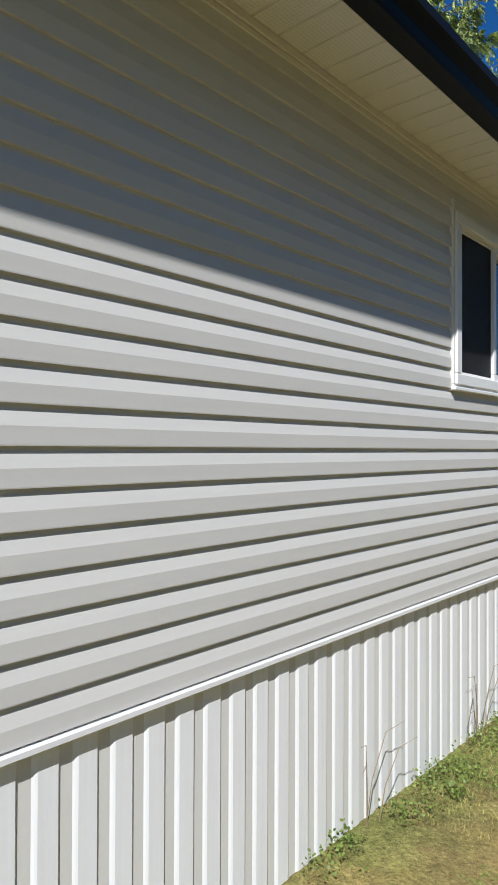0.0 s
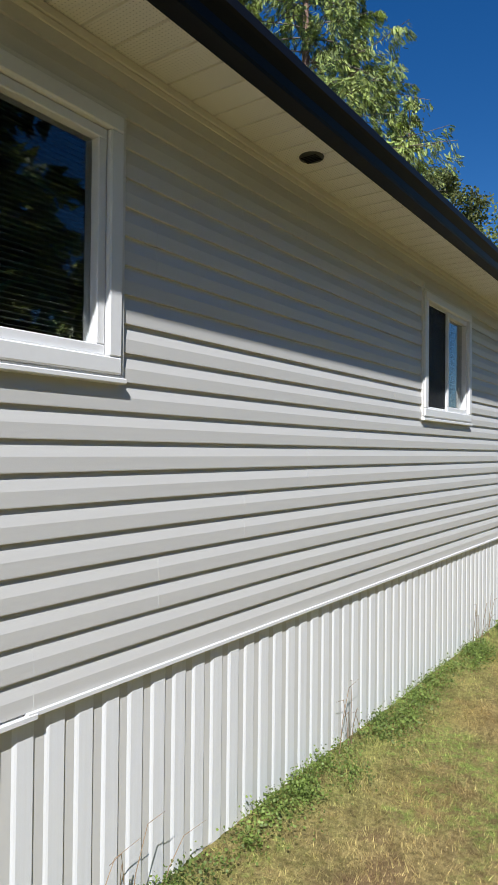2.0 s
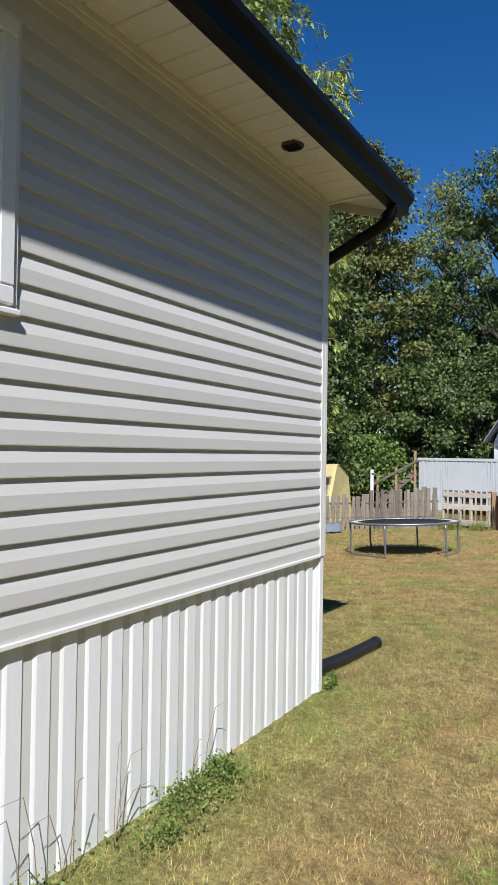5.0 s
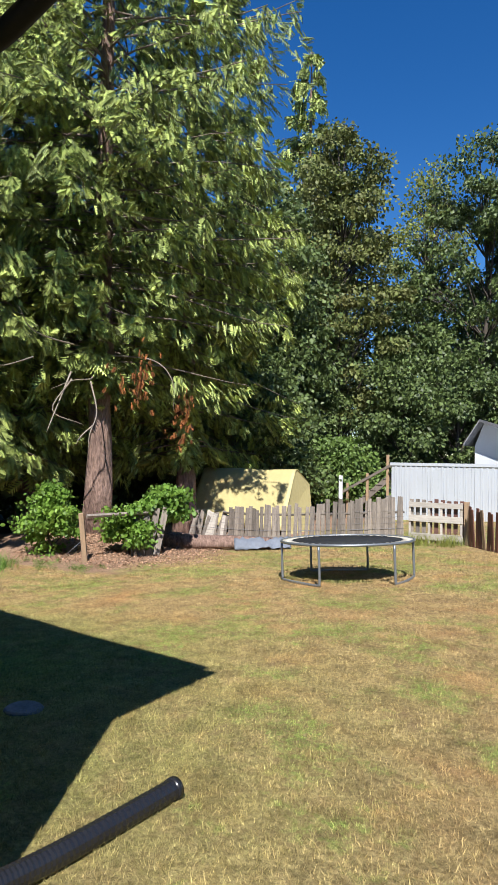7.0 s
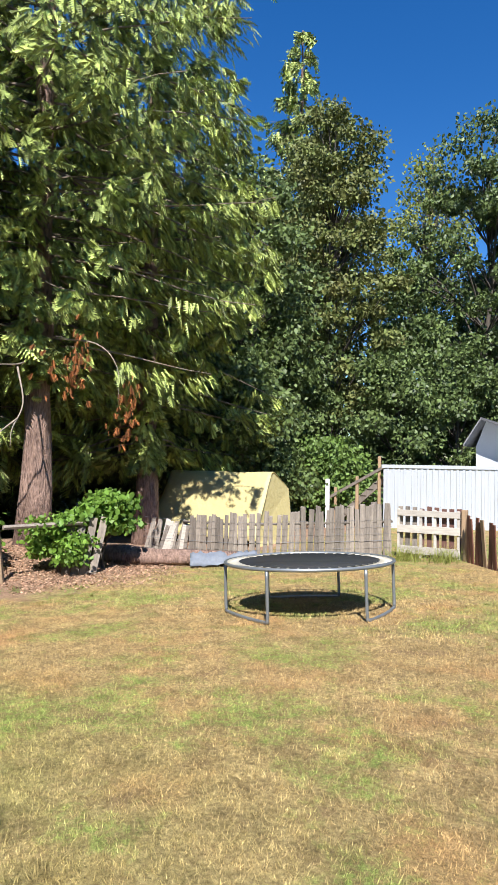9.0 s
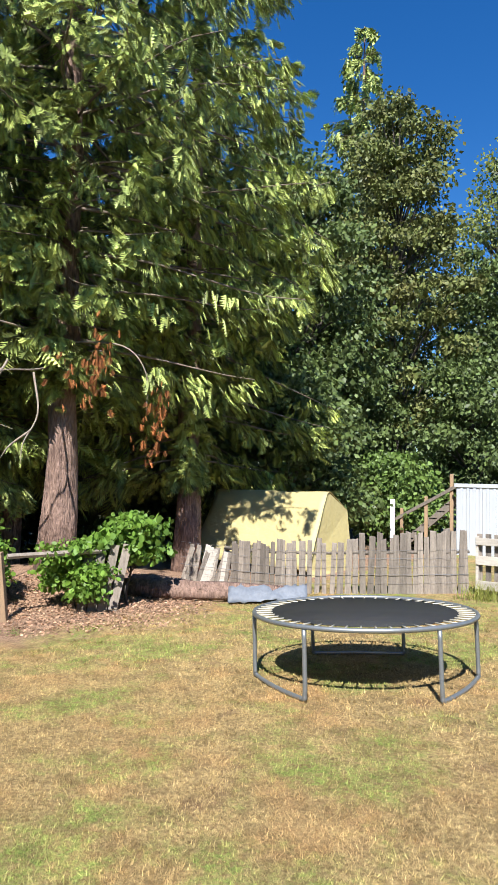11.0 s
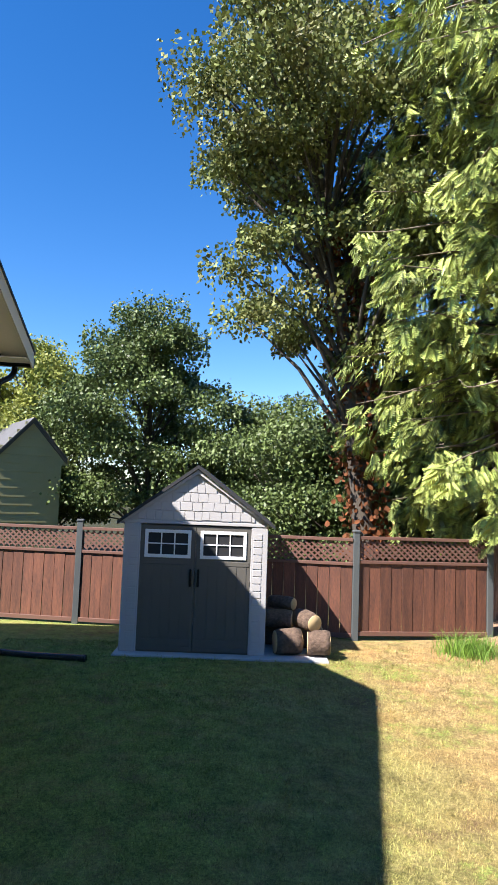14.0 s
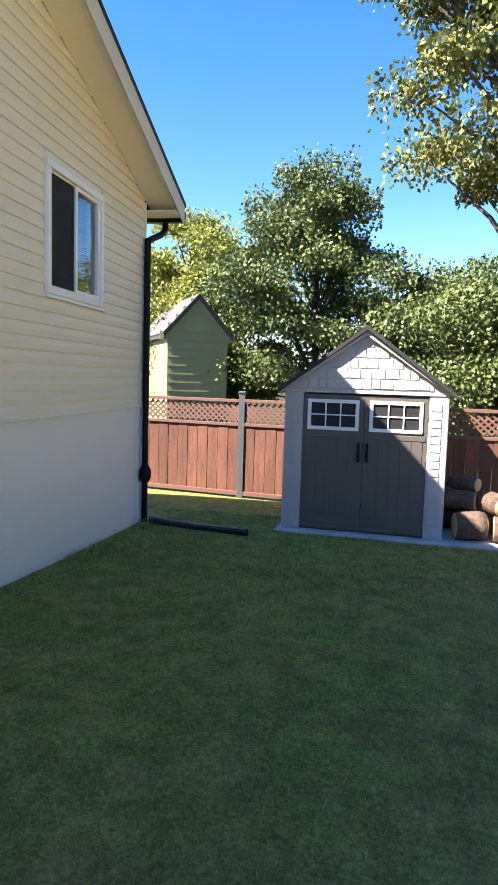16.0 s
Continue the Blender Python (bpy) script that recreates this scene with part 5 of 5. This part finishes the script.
CEDAR1, _ = cedar(-9.75, 10.6, 25.0, 5.2, 3.8, 5, 0.28, 260, 170, 0.22, open_to=-0.9)
cedar(-11.6, 8.7, 20.0, 3.5, 2.3, 6, 0.26, 280, 170, 0.22, open_to=0.35, opening=0.8)
cedar(-9.9, 14.4, 21.0, 4.2, 2.4, 7, 0.26, 160, 140, 0.25, open_to=-0.45, opening=0.2)
cedar(-13.8, 12.0, 20.0, 4.6, 2.5, 8, 0.35, 80, 60, 0.45)
cedar(-15.0, 33.0, 26.5, 4.6, 4.0, 9, 0.35, 130, 90, 0.5, label="tall dark fir rising above the woods", shape=(SPV3, SPF3))

VINE_TREE = broadleaf("vine_covered_tree", -13.2, 6.6, 14.5, 3.1, 5.0, 21, 66000, 0.11, BROWNLEAF, GREYBARK, 0.26, "tall broadleaf tree with browning leaves and a dry vine", (0.0, -2.0), 110, 0.62)
broadleaf("maple_tree", -21.5, 1.1, 9.0, 3.0, 0.8, 22, 76000, 0.115, MAPLELEAF, label="broad green maple behind the fence", clumps=80, clump_r=0.75, squash=2.0)
broadleaf("maple_tree", -25.0, -4.0, 8.0, 3.0, 1.0, 23, 34000, 0.15, GOLDLEAF, label="yellow-green tree behind the outbuilding", clumps=60)
for i, (x, y, h, r) in enumerate(((-19.0, 5.2, 5.4, 2.4), (-17.5, 7.0, 5.2, 2.3), (-20.5, 8.5, 6.5, 2.6), (-22.5, -2.5, 5.0, 2.0), (-23.5, 5.6, 6.6, 2.8), (-15.5, 8.6, 4.4, 1.9), (-24, 10, 8, 3))):
    broadleaf("understorey_tree", x, y, h, r, 0.2, 40 + i, 30000, 0.115, MAPLELEAF, label="leafy green undergrowth tree behind the fence", clumps=55, clump_r=0.8)
for i, (x, y, h, r, lo, mat, n) in enumerate(((-11.1, 28.5, 19.0, 3.6, 3.0, BROWNLEAF, 20000), (-12.2, 22.5, 15.0, 3.2, 2.5, MAPLELEAF, 17000), (-5.0, 33.0, 18.5, 4.6, 1.5, MAPLELEAF, 20000), (-1.0, 34.0, 19.5, 4.5, 1.0, MAPLELEAF, 18000),
                                             (-9.5, 39.0, 21.0, 2.8, 8.0, GOLDLEAF, 3500), (-8.2, 31.0, 10.5, 2.6, 1.5, MAPLELEAF, 11000), (-14.5, 19.0, 14.0, 3.0, 3.0, MAPLELEAF, 13000), (3.5, 33, 17.0, 4.5, 1.0, MAPLELEAF, 12000))):
    broadleaf("woodland_tree", x, y, h, r, lo, 60 + i, int(n * 1.9), 0.2, mat, label="tall woodland broadleaf tree", clumps=120, clump_r=0.72, trunk_r=0.2)
for i, (x, y, h, r) in enumerate(((-13, 17.5, 5, 2.2), (-10.5, 19.5, 6, 2.4), (-9.0, 24.0, 3.2, 1.3), (-7.3, 27.0, 7, 2.4), (-12.0, 25.0, 7.5, 2.6), (-5.5, 29.5, 7, 2.5), (-15.5, 15.0, 6, 2.4), (-16.5, 11.5, 6, 2.4), (-2.5, 31, 7, 2.6))):
    broadleaf("understorey_tree", x, y, h, r, 0.1, 80 + i, 16000, 0.18, MIDLEAF if i == 2 else MAPLELEAF, label="leafy undergrowth at the wood's edge", clumps=50, clump_r=0.8)
# four mirrored in the window glass, six near x 9 added unseen
for i, (x, y, h) in enumerate(((13.5, 5.0, 9), (15.5, 8.5, 11), (14.5, 12.0, 10), (12.5, 1.5, 9.0), (9.4, -2.2, 10), (9.8, -5.0, 11), (9.3, -7.8, 10.5), (9.7, -10.6, 11), (9.3, -13.4, 10.5), (9.8, -16.2, 11))):
    # the six keep low sky and bounced light off the front wall
    cedar(x, y, h, 2.8, 0.3, 100 + i, 0.22, 55, 36, 0.85, label="dark conifer seen in the window glass", shape=(SPV3, SPF3))
for i, (x, y, h, r) in enumerate(((-15.5, 9.8, 7, 2.6), (-17.5, 13.5, 11, 3.2), (-14.5, 16.8, 10, 3.0), (-18.5, 17.5, 13, 3.6), (-19, 22, 14, 3.8), (-15.5, 24.5, 13, 3.4), (-2, 40, 15, 4.5), (4, 40, 15, 4.5), (-7, 44, 14, 4.5))):
    broadleaf("woodland_tree", x, y, h, r, 0.2, 120 + i, 7000, 0.36, MAPLELEAF, label="dense dark woodland tree", clumps=60, clump_r=1.1, trunk_r=0.2)
# shrubs on the mound
broadleaf("shrub", -8.98, 8.38, 1.5, 0.46, 0.05, 31, 4400, 0.085, BRIGHTLEAF, shape=(LFV, LFF), label="bright green broad-leaved shrub", clumps=24, clump_r=0.26, trunk_r=0.03, category="shrub", squash=0.3)
broadleaf("shrub", -7.68, 9.38, 1.15, 0.42, 0.0, 32, 4000, 0.085, BRIGHTLEAF, shape=(LFV, LFF), label="bright green shrub behind broken boards", clumps=22, clump_r=0.24, trunk_r=0.03, category="shrub", squash=0.3)
broadleaf("shrub", -7.35, 10.2, 1.45, 0.55, 0.75, 33, 2200, 0.115, BRIGHTLEAF, shape=(LFV, LFF), label="spreading young maple with large bright leaves", clumps=20, clump_r=0.24, trunk_r=0.025, category="shrub")

# ---- grass ----
rng = np.random.default_rng(3)


def grass(n, x0, x1, y0, y1, h, w, seed):
    """Blades, half of them in uneven clumps that lean together."""
    rng = np.random.default_rng(seed)
    X, Y = rng.uniform(x0, x1, n), rng.uniform(y0, y1, n)
    k = n // 14
    which = rng.integers(0, k, n)
    odd = rng.uniform(0, 1, k)[which]
    close = rng.uniform(0, 1, n) < 0.55
    X = np.where(close, rng.uniform(x0, x1, k)[which] + rng.normal(0, 0.022, n), X)
    Y = np.where(close, rng.uniform(y0, y1, k)[which] + rng.normal(0, 0.022, n), Y)
    odd = np.where(close, odd, rng.uniform(0, 0.5, n))
    keep = ~((X < 0.03) & (Y < 0.0)) & ~((X < -6.1) & (Y > 7.4))
    X, Y, odd = X[keep], Y[keep], odd[keep]
    Z = np.array([gz(a, b) for a, b in zip(X, Y)]) - 0.005
    m = len(X)
    az = rng.uniform(0, 2 * np.pi, m)
    tilt = rng.normal(0, 0.45, (m, 2)) + np.stack([np.cos(odd * 44), np.sin(odd * 44)], 1) * 0.35
    H = h * rng.uniform(0.4, 1.4, m) * (0.55 + 0.9 * odd)
    base = np.stack([X, Y, Z], 1)
    side = np.stack([np.cos(az), np.sin(az), np.zeros(m)], 1) * w
    tip = base + np.stack([tilt[:, 0] * H, tilt[:, 1] * H, H], 1)
    V = np.stack([base - side, base + side, tip], 1).reshape(-1, 3)
    F = np.arange(3 * m).reshape(-1, 3)
    return V, F


parts = [grass(400000, -6.0, 1.8, 0.2, 7.5, 0.025, 0.0024, 1), grass(110000, -6.5, 3.0, 7.5, 13.5, 0.034, 0.0045, 2),
         grass(90000, -9.5, -6.0, -0.5, 7.6, 0.030, 0.004, 6), grass(150000, 0.03, 2.4, -9.0, 0.2, 0.026, 0.0025, 4)]
off, VV, FF = 0, [], []
for V, F in parts:
    VV.append(V)
    FF.append(F + off)
    off += len(V)
g = fast("grass", np.concatenate(VV), np.concatenate(FF), BLADES)
tagged(g, "short dry and green lawn grass blades", "grass", kind="stuff")

# ---- weeds, dry stalks and litter ----
def weeds():
    rng = np.random.default_rng(12)
    P_, S_ = [], []
    spots = [(rng.uniform(0.05, 0.24), y) for y in np.concatenate([rng.uniform(-9.6, -1.0, 70), rng.normal(-6.2, 0.5, 12), rng.normal(-3.3, 0.6, 16), rng.normal(-4.6, 0.4, 12)])]
    spots += [(rng.normal(-8.0, 0.5), rng.normal(7.5, 0.25)) for _ in range(26)] + [(rng.uniform(-8.2, -4.2), 0.02 + abs(rng.normal(0, 0.05))) for _ in range(22)]
    for x, y in spots:
        n = int(rng.uniform(60, 190))
        r = rng.uniform(0.03, 0.11)
        p = np.stack([x + rng.normal(0, r, n), y + rng.normal(0, r, n), np.abs(rng.normal(0, 0.03, n)) + rng.uniform(0, 0.05, n)], 1)
        p[:, 0] = np.where((p[:, 1] < 0.0) & (p[:, 0] < 0.03), 0.03 + rng.uniform(0, 0.05, n), p[:, 0])
        p[:, 2] += np.array([gz(a, b) for a, b in p[:, :2]])
        P_.append(p)
        S_.append(rng.uniform(0.008, 0.019, n))
    P_, S_ = np.concatenate(P_), np.concatenate(S_)
    D_ = rng.normal(0, 1, (len(P_), 3)) * np.array([1, 1, 0.3]) + np.array([0, 0, 0.5])
    V, F = strew(LFV, LFF, P_, turns(rng, len(P_), D_, 0.2), S_)
    tagged(fast("weeds", V, F, WEEDLEAF), "low green weeds along the skirting and mound", "weeds", kind="stuff")


weeds()


def chips():
    rng = np.random.default_rng(44)
    n = 16000
    x, y = rng.uniform(-9.9, -5.6, n), rng.uniform(7.5, 12.4, n)
    lim = -6.3 + 0.5 * np.sin(y * 2.1) * 0.5
    keep = (x < lim + rng.normal(0, 0.25, n)) & (y > 8.0 + 0.25 * np.sin(x * 3) + rng.normal(0, 0.2, n) + np.clip(x + 7.5, 0, 2) * 0.4)
    x, y = x[keep], y[keep]
    p = np.column_stack([x, y, [gz(a, b) + 0.012 for a, b in zip(x, y)]])
    m = len(p)
    d = np.column_stack([rng.normal(0, 1, (m, 2)), rng.normal(0, 0.25, m)])
    V, F = strew(SLV * np.array([0.8, 1, 0.4]), SLF, p, turns(rng, m, d, 0.05), rng.uniform(0.022, 0.065, m))
    tagged(fast("wood_chips", V, F, CHIPS), "reddish wood chips and bark litter under the trees", "wood chips", kind="stuff")


chips()


def stalks():
    r = random.Random(5)
    chunks = []
    for y in (-9.2, -8.05, -7.95, -7.1, -6.9, -5.2, -5.1, -2.6, -2.4, -2.2, -1.6):
        for k in range(3):
            h = r.uniform(0.15, 0.42)
            x0, y0 = r.uniform(0.03, 0.07), y + r.uniform(-0.1, 0.1)
            a, b = r.uniform(-0.12, 0.12), r.uniform(0.0, 0.06)
            z = gz(x0, y0)
            chunks.append(tube_data([(x0, y0, z), (x0 + b * 0.3, y0 + a * 0.3, z + h * 0.5), (x0 + b, y0 + a, z + h), (x0 + b * 1.6, y0 + a * 2.2, z + h * 1.05)], [0.0028, 0.0024, 0.0018, 0.001], 4, False))
    for k in range(220):
        x, y = r.uniform(-9.6, -5.8), r.uniform(7.8, 12.2)
        a, l = r.uniform(0, 6.28), r.uniform(0.08, 0.5)
        z = gz(x, y) + 0.012
        q = (x + l * math.cos(a), y + l * math.sin(a))
        chunks.append(tube_data([(x, y, z), ((x + q[0]) / 2, (y + q[1]) / 2, z + 0.03), (*q, gz(*q) + 0.012)], [0.005, 0.004, 0.002], 4, False))
    v, f = merge(chunks)
    tagged(mesh("dry_stalks", v, f, TANWOOD), "dry stalks and twigs on the ground", "twigs", kind="stuff")


stalks()


def tuft(x, y, n, h, spread, seed, mat, label):
    rng = np.random.default_rng(seed)
    base = np.stack([x + rng.normal(0, spread, n), y + rng.normal(0, spread, n)], 1)
    z = np.array([gz(a, b) for a, b in base]) - 0.01
    H = h * rng.uniform(0.4, 1.2, n)
    az = rng.uniform(0, 6.28, n)
    t = rng.normal(0, 0.35, (n, 2))
    b3 = np.column_stack([base, z])
    side = np.column_stack([np.cos(az), np.sin(az), np.zeros(n)]) * 0.005
    mid = b3 + np.column_stack([t * H[:, None] * 0.5, H * 0.62])
    tip = b3 + np.column_stack([t * H[:, None] * 1.5, H])
    V = np.stack([b3 - side, b3 + side, mid + side * 0.7, mid - side * 0.7, tip], 1).reshape(-1, 3)
    k = (np.arange(n) * 5)[:, None]
    F = np.concatenate([k + np.array([[0, 1, 2]]), k + np.array([[0, 2, 3]]), k + np.array([[3, 2, 4]])]).reshape(-1, 3)
    tagged(fast("grass_tuft", V, F, mat), label, "grass tuft", kind="stuff")


tuft(-8.9, 6.75, 900, 0.30, 0.20, 1, BRIGHTLEAF, "tall bright green grass tuft by the fence")
tuft(-2.9, 14.3, 260, 0.32, 0.2, 2, GOLDLEAF, "tall dry grass below the pallet")
tuft(-2.1, 14.3, 260, 0.30, 0.2, 3, GOLDLEAF, "tall dry grass beside the pallet")

# dead sprays and bare twigs on the big cedar
DEAD = ((-7.5, 9.6, 3.35, 16), (-7.65, 9.55, 3.05, 12), (-7.05, 10.3, 2.15, 16), (-6.95, 10.5, 2.5, 10), (-7.9, 9.2, 3.0, 6))
TWIGS = (((-9.5, 10.1, 3.4), (-8.72, 9.2, 3.15), (-8.6, 8.6, 3.05), (-8.5, 7.9, 2.8)), ((-9.5, 9.9, 4.0), (-8.72, 7.68, 3.93), (-8.45, 7.0, 4.3)),
         ((-10.5, 8.7, 3.6), (-8.6, 7.5, 3.4), (-8.15, 6.43, 3.06), (-8.1, 6.2, 3.15)), ((-8.62, 8.57, 3.08), (-8.9, 8.3, 2.4), (-8.3, 8.6, 2.1)),
         ((-8.7, 9.2, 3.1), (-8.4, 9.1, 2.4), (-8.25, 8.75, 1.9), (-8.21, 8.69, 1.57)), ((-8.3, 8.9, 2.1), (-8.3, 8.55, 1.85), (-8.3, 8.4, 1.65)),
         ((-9.0, 8.9, 3.3), (-8.8, 8.2, 2.2), (-8.5, 7.8, 1.9)), ((-9.3, 10.4, 3.9), (-8.0, 10.5, 3.7), (-7.5, 10.6, 3.2), (-7.45, 10.6, 2.5)))
rng = np.random.default_rng(77)
for cx, cy, cz, n in DEAD:
    n = n * 2
    p = np.array([cx, cy, cz]) - np.array(CEDAR1.location) + rng.normal(0, 1, (n, 3)) * np.array([0.14, 0.14, 0.26])
    V, F = strew(SPV, SPF, p, turns(rng, n, np.tile(np.array([0.1, -0.1, -1.0]), (n, 1)), 0.25), rng.uniform(0.09, 0.17, n))
    tagged(fast("dead_spray", V, F, CEDARDEAD, CEDAR1, "orange-brown dead foliage"), kind="stuff")
for line_ in TWIGS:
    pts = smooth_line([Vector(p) - CEDAR1.location for p in line_], 5)
    tube("bare_branch", pts, [0.022 * (1 - 0.8 * k / (len(pts) - 1)) for k in range(len(pts))], PALEBARK, CEDAR1, 5, "bare grey branch")
# dry vine on the leaning tree
rng = np.random.default_rng(78)
n = 2200
h = rng.uniform(0.5, 8.5, n)
p = np.stack([rng.normal(0, 0.3, n), -2.0 * h / 14.5 + rng.normal(0, 0.28, n), h], 1)
V, F = strew(LFV, LFF, p, turns(rng, n, np.tile(np.array([0, 0, -0.8]), (n, 1)), 0.6), rng.uniform(0.07, 0.16, n))
tagged(fast("dry_vine", V, F, VINELEAF, VINE_TREE, "dry red-brown vine leaves"), kind="stuff")
